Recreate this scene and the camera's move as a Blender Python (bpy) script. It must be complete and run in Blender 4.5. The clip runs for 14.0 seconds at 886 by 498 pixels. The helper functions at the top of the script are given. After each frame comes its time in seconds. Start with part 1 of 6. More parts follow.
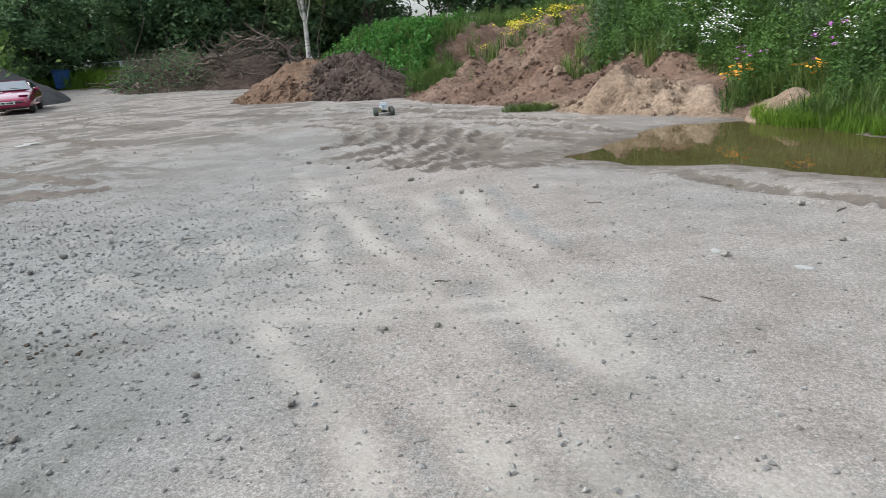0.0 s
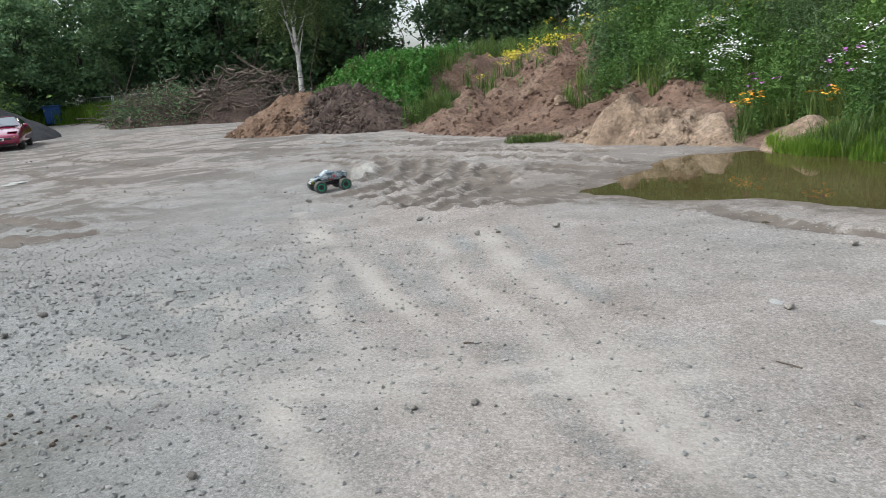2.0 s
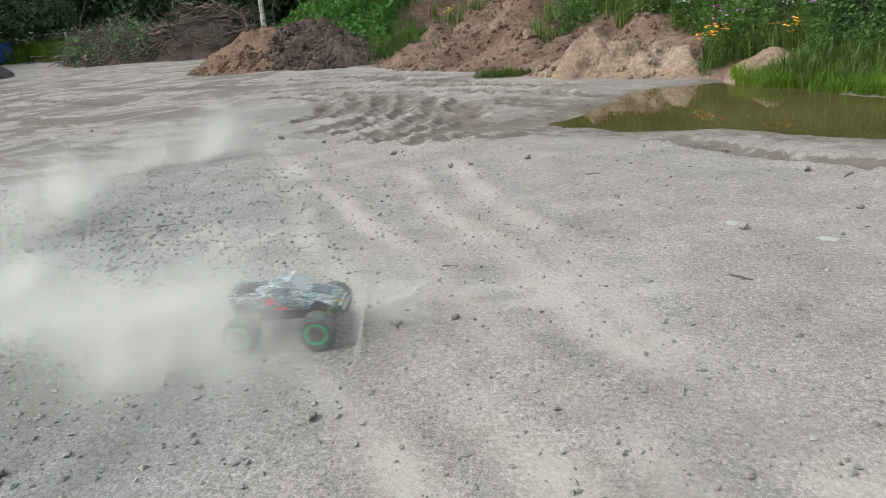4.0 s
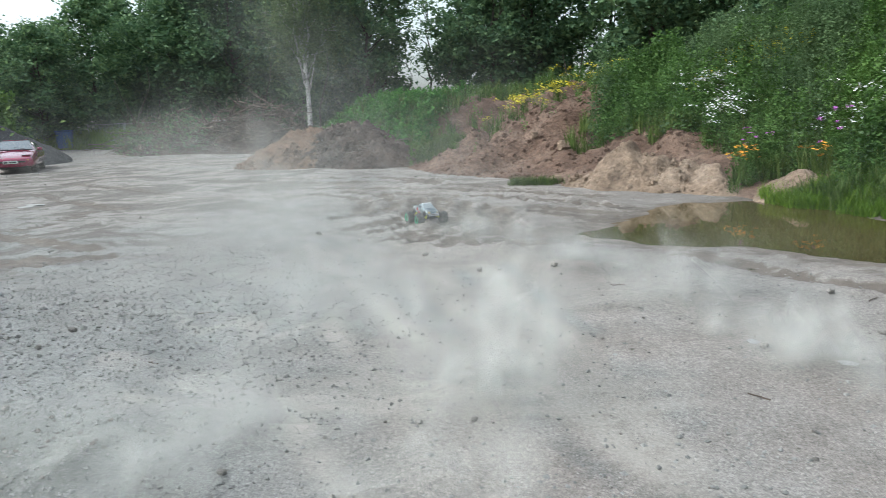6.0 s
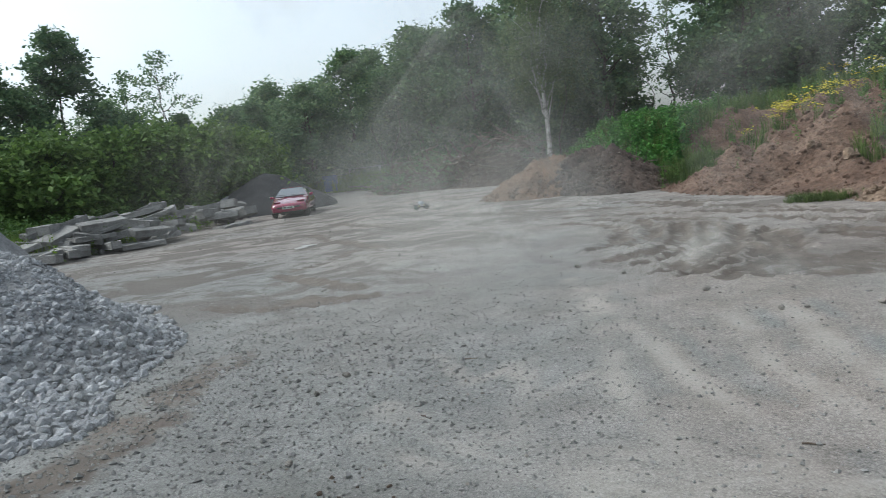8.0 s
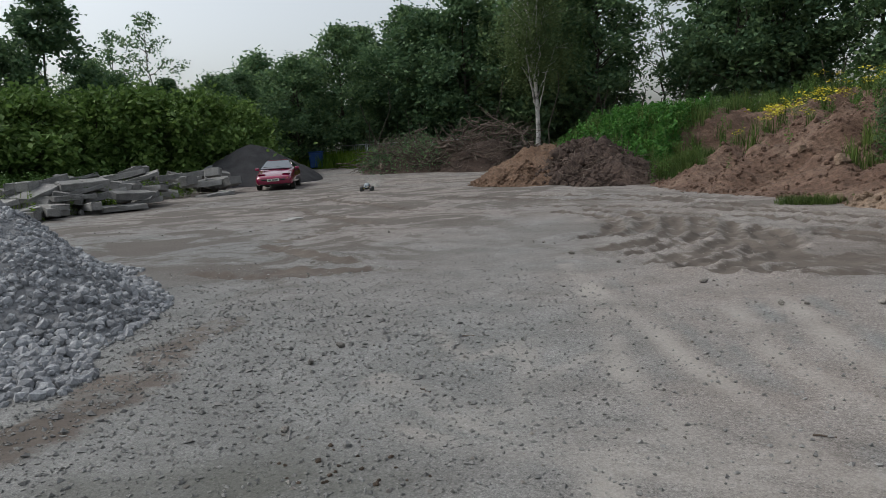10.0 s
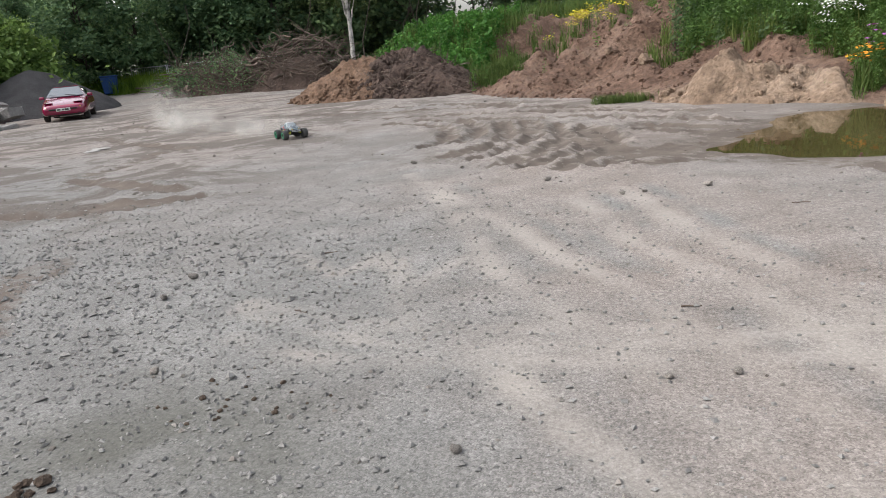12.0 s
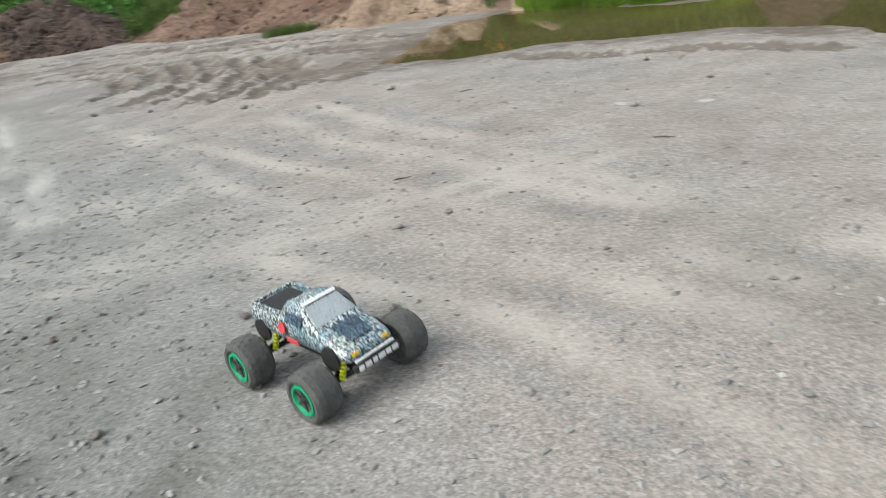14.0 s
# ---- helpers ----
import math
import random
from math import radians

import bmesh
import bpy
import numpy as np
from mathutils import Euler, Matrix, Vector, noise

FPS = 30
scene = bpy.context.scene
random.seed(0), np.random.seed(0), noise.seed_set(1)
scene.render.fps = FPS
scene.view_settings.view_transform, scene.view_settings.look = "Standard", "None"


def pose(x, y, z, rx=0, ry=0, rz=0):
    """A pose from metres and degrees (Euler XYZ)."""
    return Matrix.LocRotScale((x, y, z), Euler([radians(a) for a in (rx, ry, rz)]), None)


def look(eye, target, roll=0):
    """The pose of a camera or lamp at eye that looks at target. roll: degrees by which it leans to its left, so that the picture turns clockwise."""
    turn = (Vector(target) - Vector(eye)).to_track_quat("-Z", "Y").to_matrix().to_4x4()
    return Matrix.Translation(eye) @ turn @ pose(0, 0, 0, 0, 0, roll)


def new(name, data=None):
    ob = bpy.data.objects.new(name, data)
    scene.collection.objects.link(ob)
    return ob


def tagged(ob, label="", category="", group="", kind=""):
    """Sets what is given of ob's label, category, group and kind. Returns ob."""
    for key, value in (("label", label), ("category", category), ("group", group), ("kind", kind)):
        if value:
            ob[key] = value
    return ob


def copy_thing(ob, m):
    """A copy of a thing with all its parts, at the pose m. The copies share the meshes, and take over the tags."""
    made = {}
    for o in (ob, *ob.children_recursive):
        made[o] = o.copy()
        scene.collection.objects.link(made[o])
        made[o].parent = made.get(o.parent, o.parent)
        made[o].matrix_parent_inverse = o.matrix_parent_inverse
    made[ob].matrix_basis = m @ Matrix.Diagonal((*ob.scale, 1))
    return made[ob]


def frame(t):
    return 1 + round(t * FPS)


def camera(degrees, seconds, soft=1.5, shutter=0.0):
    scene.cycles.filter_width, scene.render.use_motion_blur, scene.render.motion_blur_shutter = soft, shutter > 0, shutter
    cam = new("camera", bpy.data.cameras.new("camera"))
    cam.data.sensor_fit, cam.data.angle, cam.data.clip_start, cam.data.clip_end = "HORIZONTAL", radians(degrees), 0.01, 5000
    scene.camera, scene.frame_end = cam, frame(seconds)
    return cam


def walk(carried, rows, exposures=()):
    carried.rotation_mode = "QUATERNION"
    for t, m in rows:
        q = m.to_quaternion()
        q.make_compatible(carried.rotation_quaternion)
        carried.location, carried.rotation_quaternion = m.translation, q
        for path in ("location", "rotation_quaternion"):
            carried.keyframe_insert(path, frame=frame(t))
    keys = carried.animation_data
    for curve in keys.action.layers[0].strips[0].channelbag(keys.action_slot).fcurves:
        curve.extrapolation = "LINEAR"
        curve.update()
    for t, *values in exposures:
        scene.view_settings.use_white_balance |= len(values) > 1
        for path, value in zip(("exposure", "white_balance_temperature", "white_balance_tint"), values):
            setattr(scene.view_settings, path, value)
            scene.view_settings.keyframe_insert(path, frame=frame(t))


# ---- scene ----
cam = camera(63.5, 14.0, soft=0.75, shutter=0.12)
PATH = [
    (0, (0.376, 0.474, 1.346), (-0.22, 2.305, 0.804), -4.0),
    (0.5, (0.329, 0.493, 1.377), (-0.123, 2.35, 0.789), -4.9),
    (1, (0.263, 0.683, 1.383), (-0.3, 2.545, 0.917), -5.6),
    (1.5, (0.263, 0.772, 1.39), (-0.284, 2.606, 0.811), -4.8),
    (2, (0.047, 0.92, 1.374), (-0.531, 2.777, 0.907), -4.7),
    (2.2, (-0.081, 0.984, 1.372), (-0.738, 2.802, 0.857), -5.7),
    (4.3, (0.132, 0.57, 1.373), (-0.277, 2.419, 0.73), -4.6),
    (4.5, (0.199, 0.482, 1.383), (-0.133, 2.371, 0.817), -4.0),
    (5, (0.334, 0.358, 1.398), (0.106, 2.268, 0.85), -1.5),
    (5.5, (0.195, 0.351, 1.393), (-0.028, 2.286, 0.939), -1.6),
    (6, (0.117, 0.55, 1.435), (-0.461, 2.429, 1.07), -2.5),
    (6.5, (-0.013, 0.648, 1.438), (-0.799, 2.461, 1.13), -2.1),
    (7, (-0.18, 0.787, 1.425), (-1.022, 2.579, 1.143), -5.5),
    (7.5, (-0.26, 0.936, 1.418), (-1.285, 2.621, 1.086), -7.3),
    (8, (-0.344, 0.961, 1.446), (-1.513, 2.567, 1.21), -7.1),
    (8.2, (-0.339, 0.922, 1.455), (-1.595, 2.461, 1.223), -6.8),
    (10.3, (-0.589, 0.94, 1.316), (-1.699, 2.577, 1.02), -3.3),
    (10.5, (-0.616, 0.898, 1.273), (-1.797, 2.475, 0.931), -5.1),
    (11, (-0.716, 0.935, 1.269), (-2.012, 2.356, 0.72), -8.2),
    (11.5, (-0.812, 1.06, 1.263), (-1.764, 2.721, 0.683), -11.7),
    (12, (-0.849, 0.951, 1.298), (-1.532, 2.752, 0.758), -5.6),
    (12.5, (-0.987, 0.765, 1.343), (-1.62, 2.61, 0.9), -4.0),
    (13, (-1.035, 0.577, 1.32), (-1.669, 2.428, 0.908), -3.5),
    (13.5, (-1.061, 0.376, 1.292), (-1.762, 2.13, 0.636), -7.5),
    (14, (-0.969, 0.384, 1.223), (-0.862, 2.218, 0.433), -9.7),
]
# seconds, stops, white balance in kelvin and tint
EXPOSURE = [(0, 0.17, 6200, 5.5), (2.2, 0.12, 6200, 5.5), (4.3, 0.07, 6400, 4.0), (5.0, 0.02, 6400, 4.0), (6.0, 0.07, 6000, 2.0), (7.0, -0.08, 5950, 1.0), (7.5, -0.23, 6000, 2.0), (8.0, -0.38, 6050, 3.0), (8.5, -0.58, 6126, 4.1), (10.3, -0.78, 6400, 8.0), (10.7, -0.78, 6457, 9.1), (11.0, -0.63, 6500, 10.0), (11.5, -0.28, 6550, 10.5), (12.0, 0.07, 6600, 11.0), (12.5, 0.22, 6550, 10.5), (14.0, 0.17, 6450, 4.0)]
walk(cam, [(t, look(e, g, r)) for t, e, g, r in PATH], EXPOSURE)
scene.cycles.transparent_max_bounces = 128
# ---------------------------------------------------------------- world and light
world = bpy.data.worlds.new("World")
scene.world = world
world.use_nodes = True
wn = world.node_tree
sky = wn.nodes.new("ShaderNodeTexSky")
sky.sky_type, sky.sun_disc = "NISHITA", False
sky.sun_elevation, sky.sun_rotation = radians(48), radians(-115)
sky.air_density, sky.dust_density, sky.ozone_density = 1.0, 4.0, 1.0
haze = wn.nodes.new("ShaderNodeHueSaturation")
haze.inputs["Saturation"].default_value = 0.35
wn.links.new(sky.outputs[0], haze.inputs["Color"])
wn.links.new(haze.outputs[0], wn.nodes["Background"].inputs[0])
wn.nodes["Background"].inputs[1].default_value = 0.3

sun_data = bpy.data.lights.new("sun", "SUN")
sun_data.energy, sun_data.angle, sun_data.color = 0.9, radians(30), (1.0, 0.975, 0.94)
sun = new("sun", sun_data)
SUN_FROM = Vector((-math.sin(radians(115)) * math.cos(radians(48)), math.cos(radians(115)) * math.cos(radians(48)), math.sin(radians(48))))
sun.matrix_world = look(tuple(SUN_FROM * 50), (0, 0, 0))


# ---------------------------------------------------------------- materials
def node_material(name):
    m = bpy.data.materials.new(name)
    m.use_nodes = True
    return m, m.node_tree.nodes, m.node_tree.links, m.node_tree.nodes["Principled BSDF"]


def add(nodes, kind, **values):
    n = nodes.new(kind)
    for k, v in values.items():
        n.inputs[k.replace("_", " ")].default_value = v
    return n


def ramp(nodes, links, source, stops):
    r = nodes.new("ShaderNodeValToRGB")
    while len(r.color_ramp.elements) < len(stops):
        r.color_ramp.elements.new(0.5)
    for e, (p, c) in zip(r.color_ramp.elements, stops):
        e.position, e.color = p, (*c, 1) if len(c) == 3 else c
    links.new(source, r.inputs[0])
    return r.outputs[0]


def mix(nodes, links, how, fac, a, b):
    n = nodes.new("ShaderNodeMix")
    n.data_type, n.blend_type = "RGBA", how
    for value, slot in ((fac, 0), (a, 6), (b, 7)):
        if isinstance(value, (int, float)):
            n.inputs[slot].default_value = value
        elif isinstance(value, tuple):
            n.inputs[slot].default_value = (*value, 1)
        else:
            links.new(value, n.inputs[slot])
    return n.outputs[2]


def surface(name, colours, scale=2.0, fine=30.0, rough=0.85, bump=0.3, metal=0.0, spec=0.3, depth=0.02, island=0.0, vary=0.35, coat=0.0):
    """A plain worn surface: patches of the given colours, fine grain, relief."""
    m, nodes, links, out = node_material(name)
    where = nodes.new("ShaderNodeTexCoord").outputs["Object"]
    big = add(nodes, "ShaderNodeTexNoise", Scale=scale, Detail=6.0, Roughness=0.6)
    small = add(nodes, "ShaderNodeTexNoise", Scale=fine, Detail=4.0, Roughness=0.7)
    links.new(where, big.inputs["Vector"]), links.new(where, small.inputs["Vector"])
    n = len(colours)
    stops = [(0.3 + 0.4 * i / max(n - 1, 1), c) for i, c in enumerate(colours)]
    col = ramp(nodes, links, big.outputs[0], stops)
    grain = ramp(nodes, links, small.outputs[0], [(0.3, (1 - vary,) * 3), (0.7, (1 + vary * 0.4,) * 3)])
    col = mix(nodes, links, "MULTIPLY", 1.0, col, grain)
    if island:
        geo = nodes.new("ShaderNodeNewGeometry")
        info = nodes.new("ShaderNodeObjectInfo")
        both = nodes.new("ShaderNodeMath")
        both.operation = "ADD"
        links.new(geo.outputs["Random Per Island"], both.inputs[0]), links.new(info.outputs["Random"], both.inputs[1])
        frac = nodes.new("ShaderNodeMath")
        frac.operation = "FRACT"
        links.new(both.outputs[0], frac.inputs[0])
        tone = ramp(nodes, links, frac.outputs[0], [(0.0, (1 - island,) * 3), (1.0, (1 + island * 0.6,) * 3)])
        col = mix(nodes, links, "MULTIPLY", 1.0, col, tone)
    links.new(col, out.inputs["Base Color"])
    out.inputs["Roughness"].default_value, out.inputs["Metallic"].default_value = rough, metal
    out.inputs["Specular IOR Level"].default_value, out.inputs["Coat Weight"].default_value = spec, coat
    if bump:
        b = nodes.new("ShaderNodeBump")
        b.inputs["Strength"].default_value, b.inputs["Distance"].default_value = bump, depth
        links.new(small.outputs[0], b.inputs["Height"]), links.new(b.outputs[0], out.inputs["Normal"])
    return m


def leaf_material(name, colours, rough=0.6, through_light=0.33, scale=0.4):
    """Foliage: colour varies leaf by leaf and in broad patches; some light passes."""
    m, nodes, links, out = node_material(name)
    geo = nodes.new("ShaderNodeNewGeometry")
    info = nodes.new("ShaderNodeObjectInfo")
    where = nodes.new("ShaderNodeTexCoord").outputs["Object"]
    big = add(nodes, "ShaderNodeTexNoise", Scale=scale, Detail=3.0)
    links.new(where, big.inputs["Vector"])
    n = len(colours)
    col = ramp(nodes, links, geo.outputs["Random Per Island"], [(i / max(n - 1, 1), c) for i, c in enumerate(colours)])
    tone = ramp(nodes, links, big.outputs[0], [(0.3, (0.7, 0.75, 0.7)), (0.7, (1.2, 1.15, 1.0))])
    col = mix(nodes, links, "MULTIPLY", 1.0, col, tone)
    tree = ramp(nodes, links, info.outputs["Random"], [(0.0, (0.75, 0.8, 0.75)), (1.0, (1.15, 1.15, 1.05))])
    col = mix(nodes, links, "MULTIPLY", 1.0, col, tree)
    links.new(col, out.inputs["Base Color"])
    out.inputs["Roughness"].default_value, out.inputs["Specular IOR Level"].default_value = rough, 0.2
    tr = nodes.new("ShaderNodeBsdfTranslucent")
    links.new(col, tr.inputs[0])
    mx = nodes.new("ShaderNodeMixShader")
    mx.inputs[0].default_value = through_light
    links.new(out.outputs[0], mx.inputs[1]), links.new(tr.outputs[0], mx.inputs[2])
    links.new(mx.outputs[0], nodes["Material Output"].inputs[0])
    return m


def ground_material():
    """Packed gravel: beige fines, grey chippings, speckle of small stones, damp mud where it lies."""
    m, nodes, links, out = node_material("packed_gravel")
    where = nodes.new("ShaderNodeTexCoord").outputs["Object"]

    def noise_at(s, d=5.0, r=0.6):
        n = add(nodes, "ShaderNodeTexNoise", Scale=s, Detail=d, Roughness=r)
        links.new(where, n.inputs["Vector"])
        return n.outputs[0]

    broad, mid, grit = noise_at(0.22), noise_at(1.7, 6.0, 0.7), noise_at(45.0, 5.0, 0.75)
    grey = nodes.new("ShaderNodeAttribute")
    grey.attribute_name = "grey"
    mud = nodes.new("ShaderNodeAttribute")
    mud.attribute_name = "mud"
    pale = nodes.new("ShaderNodeAttribute")
    pale.attribute_name = "pale"
    fines = ramp(nodes, links, mid, [(0.3, (0.207, 0.180, 0.160)), (0.5, (0.265, 0.234, 0.211)), (0.72, (0.318, 0.286, 0.262))])
    chips = ramp(nodes, links, mid, [(0.3, (0.15, 0.153, 0.148)), (0.7, (0.25, 0.253, 0.245))])
    a = nodes.new("ShaderNodeMath")
    a.operation = "ADD"
    links.new(grey.outputs["Fac"], a.inputs[0])
    spread = ramp(nodes, links, broad, [(0.42, (0, 0, 0)), (0.68, (0.7, 0.7, 0.7))])
    links.new(spread, a.inputs[1])
    g = nodes.new("ShaderNodeMath")
    g.operation, g.use_clamp = "MINIMUM", True
    links.new(a.outputs[0], g.inputs[0])
    g.inputs[1].default_value = 0.9
    col = mix(nodes, links, "MIX", g.outputs[0], fines, chips)
    # pebbles pressed into the surface, at two sizes
    heights = []
    for s, lo, hi, amount in ((60.0, 0.6, 1.35, 0.3), (170.0, 0.45, 1.45, 0.6)):
        v = add(nodes, "ShaderNodeTexVoronoi", Scale=s, Randomness=1.0)
        links.new(where, v.inputs["Vector"])
        tone = ramp(nodes, links, v.outputs["Color"], [(0.1, (lo,) * 3), (0.9, (hi,) * 3)])
        col = mix(nodes, links, "MULTIPLY", amount, col, tone)
        heights.append(v.outputs["Distance"])
    grain = ramp(nodes, links, grit, [(0.3, (0.5,) * 3), (0.7, (1.3,) * 3)])
    col = mix(nodes, links, "MULTIPLY", 0.75, col, grain)
    # rare dark and light single stones
    v = add(nodes, "ShaderNodeTexVoronoi", Scale=17.0, Randomness=1.0)
    links.new(where, v.inputs["Vector"])
    near = ramp(nodes, links, v.outputs["Distance"], [(0.07, (1, 1, 1)), (0.11, (0, 0, 0))])
    which = ramp(nodes, links, v.outputs["Color"], [(0.0, (0.11, 0.096, 0.082)), (0.5, (0.22, 0.20, 0.18)), (1.0, (0.40, 0.385, 0.36))])
    col = mix(nodes, links, "MIX", near, col, which)
    dust_grain = ramp(nodes, links, grit, [(0.3, (0.30, 0.275, 0.247)), (0.7, (0.40, 0.372, 0.335))])
    col = mix(nodes, links, "MIX", pale.outputs["Fac"], col, dust_grain)
    damp = nodes.new("ShaderNodeAttribute")
    damp.attribute_name = "damp"
    silt = ramp(nodes, links, grit, [(0.3, (0.058, 0.059, 0.05)), (0.7, (0.14, 0.141, 0.124))])
    col = mix(nodes, links, "MIX", damp.outputs["Fac"], col, silt)
    # earth smeared over the stones by passing wheels
    churn = nodes.new("ShaderNodeAttribute")
    churn.attribute_name = "churn"
    smear = add(nodes, "ShaderNodeTexNoise", Scale=0.55, Detail=7.0, Roughness=0.6, Distortion=0.8)
    links.new(where, smear.inputs["Vector"])
    smeared = ramp(nodes, links, smear.outputs[0], [(0.485, (0, 0, 0)), (0.535, (0.9, 0.9, 0.9))])
    clots = add(nodes, "ShaderNodeTexNoise", Scale=2.4, Detail=6.0, Roughness=0.6)
    links.new(where, clots.inputs["Vector"])
    smeared = mix(nodes, links, "LIGHTEN", 1.0, smeared, ramp(nodes, links, clots.outputs[0], [(0.54, (0, 0, 0)), (0.6, (0.75, 0.75, 0.75))]))
    amount = nodes.new("ShaderNodeMath")
    amount.operation = "MULTIPLY"
    links.new(smeared, amount.inputs[0]), links.new(churn.outputs["Fac"], amount.inputs[1])
    earth = ramp(nodes, links, grit, [(0.3, (0.07, 0.06, 0.052)), (0.7, (0.145, 0.127, 0.112))])
    col = mix(nodes, links, "MIX", amount.outputs[0], col, earth)
    wet = ramp(nodes, links, mid, [(0.3, (0.072, 0.059, 0.049)), (0.7, (0.15, 0.126, 0.106))])
    tear = add(nodes, "ShaderNodeTexNoise", Scale=6.0, Detail=7.0, Roughness=0.75)
    links.new(where, tear.inputs["Vector"])
    m1, m2 = nodes.new("ShaderNodeMath"), nodes.new("ShaderNodeMath")
    m1.operation, m2.operation = "MULTIPLY_ADD", "MULTIPLY_ADD"
    links.new(tear.outputs[0], m1.inputs[0])
    m1.inputs[1].default_value, m1.inputs[2].default_value = 1.3, -0.65
    links.new(mud.outputs["Fac"], m2.inputs[0])
    m2.inputs[1].default_value = 1.0
    links.new(m1.outputs[0], m2.inputs[2])
    torn = ramp(nodes, links, m2.outputs[0], [(0.22, (0, 0, 0)), (0.5, (0.95, 0.95, 0.95))])
    col = mix(nodes, links, "MIX", torn, col, wet)
    links.new(col, out.inputs["Base Color"])
    out.inputs["Roughness"].default_value = 0.92
    out.inputs["Specular IOR Level"].default_value = 0.25
    b1 = nodes.new("ShaderNodeBump")
    b1.inputs["Strength"].default_value, b1.inputs["Distance"].default_value = 0.45, 0.009
    links.new(grit, b1.inputs["Height"])
    b2 = nodes.new("ShaderNodeBump")
    b2.invert = True
    b2.inputs["Strength"].default_value, b2.inputs["Distance"].default_value = 0.25, 0.009
    links.new(heights[0], b2.inputs["Height"]), links.new(b1.outputs[0], b2.inputs["Normal"])
    links.new(b2.outputs[0], out.inputs["Normal"])
    return m


def water_material():
    m, nodes, links, out = node_material("muddy_water")
    where = nodes.new("ShaderNodeTexCoord").outputs["Object"]
    big = add(nodes, "ShaderNodeTexNoise", Scale=0.6, Detail=3.0)
    links.new(where, big.inputs["Vector"])
    links.new(ramp(nodes, links, big.outputs[0], [(0.3, (0.052, 0.041, 0.016)), (0.7, (0.085, 0.068, 0.03))]), out.inputs["Base Color"])
    out.inputs["Roughness"].default_value, out.inputs["IOR"].default_value = 0.03, 1.33
    out.inputs["Specular IOR Level"].default_value = 0.5
    rip = add(nodes, "ShaderNodeTexNoise", Scale=5.0, Detail=2.0)
    links.new(where, rip.inputs["Vector"])
    b = nodes.new("ShaderNodeBump")
    b.inputs["Strength"].default_value, b.inputs["Distance"].default_value = 0.06, 0.01
    links.new(rip.outputs[0], b.inputs["Height"]), links.new(b.outputs[0], out.inputs["Normal"])
    return m


GROUND = ground_material()
WATER = water_material()
SOIL = surface("red_brown_soil", [(0.11, 0.066, 0.047), (0.18, 0.115, 0.083), (0.255, 0.178, 0.135)], 0.9, 9, 0.95, 1.0, depth=0.12, vary=0.5)
DARKSOIL = surface("dark_soil", [(0.05, 0.035, 0.029), (0.092, 0.064, 0.052), (0.14, 0.102, 0.082)], 1.2, 9, 0.95, 1.0, depth=0.12, vary=0.5)
SAND = surface("pale_sand", [(0.20, 0.140, 0.098), (0.31, 0.226, 0.162), (0.38, 0.292, 0.22)], 1.6, 12, 0.95, 1.0, depth=0.1, vary=0.5)
STONE = surface("crushed_grey_stone", [(0.24, 0.247, 0.258), (0.35, 0.358, 0.37), (0.46, 0.464, 0.472)], 3, 60, 0.9, 0.4, depth=0.01, island=0.35)
FINES = surface("grey_stone_fines", [(0.19, 0.192, 0.197), (0.255, 0.257, 0.262), (0.32, 0.322, 0.325)], 1.5, 25, 0.95, 0.9, depth=0.03)
BROWNSTONE = surface("brown_field_stone", [(0.15, 0.134, 0.118), (0.24, 0.22, 0.198), (0.36, 0.342, 0.315)], 4, 50, 0.9, 0.4, depth=0.01, island=0.4)
CHIP = surface("grey_chippings", [(0.175, 0.172, 0.163), (0.25, 0.246, 0.235), (0.34, 0.334, 0.32)], 4, 60, 0.92, 0.3, depth=0.01, island=0.28)
CLOD = surface("earth_clod", [(0.06, 0.045, 0.035), (0.13, 0.095, 0.07)], 6, 40, 0.95, 0.6, depth=0.01, island=0.3)
SLAB = surface("weathered_concrete", [(0.16, 0.157, 0.15), (0.25, 0.245, 0.235), (0.33, 0.324, 0.31)], 2.0, 25, 0.9, 0.4, depth=0.02, island=0.3)
SLAB_PALE = surface("chalky_stone", [(0.30, 0.297, 0.285), (0.42, 0.416, 0.40)], 6, 40, 0.9, 0.4, depth=0.01)
COAL = surface("dark_chippings", [(0.035, 0.035, 0.038), (0.06, 0.06, 0.063)], 2, 20, 0.95, 0.9, depth=0.05)
BARK = surface("bark", [(0.05, 0.042, 0.034), (0.10, 0.085, 0.07)], 3, 20, 0.95, 0.6)
BIRCH = surface("birch_bark", [(0.10, 0.095, 0.09), (0.50, 0.49, 0.46), (0.62, 0.61, 0.58)], 3.5, 20, 0.8, 0.3)
DEADWOOD = surface("dead_branch", [(0.07, 0.052, 0.041), (0.135, 0.104, 0.083), (0.23, 0.19, 0.16)], 3, 25, 0.9, 0.5, island=0.4)
# leaf greens lifted and blued: the haze before the distant wood is painted in
FOREST = leaf_material("hazy_forest_leaf", [(0.07, 0.135, 0.082), (0.125, 0.205, 0.12), (0.185, 0.275, 0.14)], scale=0.5)
BRIGHTLEAF = leaf_material("young_leaf", [(0.085, 0.15, 0.045), (0.14, 0.23, 0.07), (0.205, 0.30, 0.095)], scale=0.6)
BIRCHLEAF = leaf_material("birch_leaf", [(0.075, 0.115, 0.05), (0.125, 0.175, 0.08), (0.17, 0.22, 0.105)], scale=0.6)
WEED = leaf_material("weed_leaf", [(0.05, 0.105, 0.028), (0.092, 0.172, 0.047), (0.155, 0.255, 0.078)], scale=0.5)
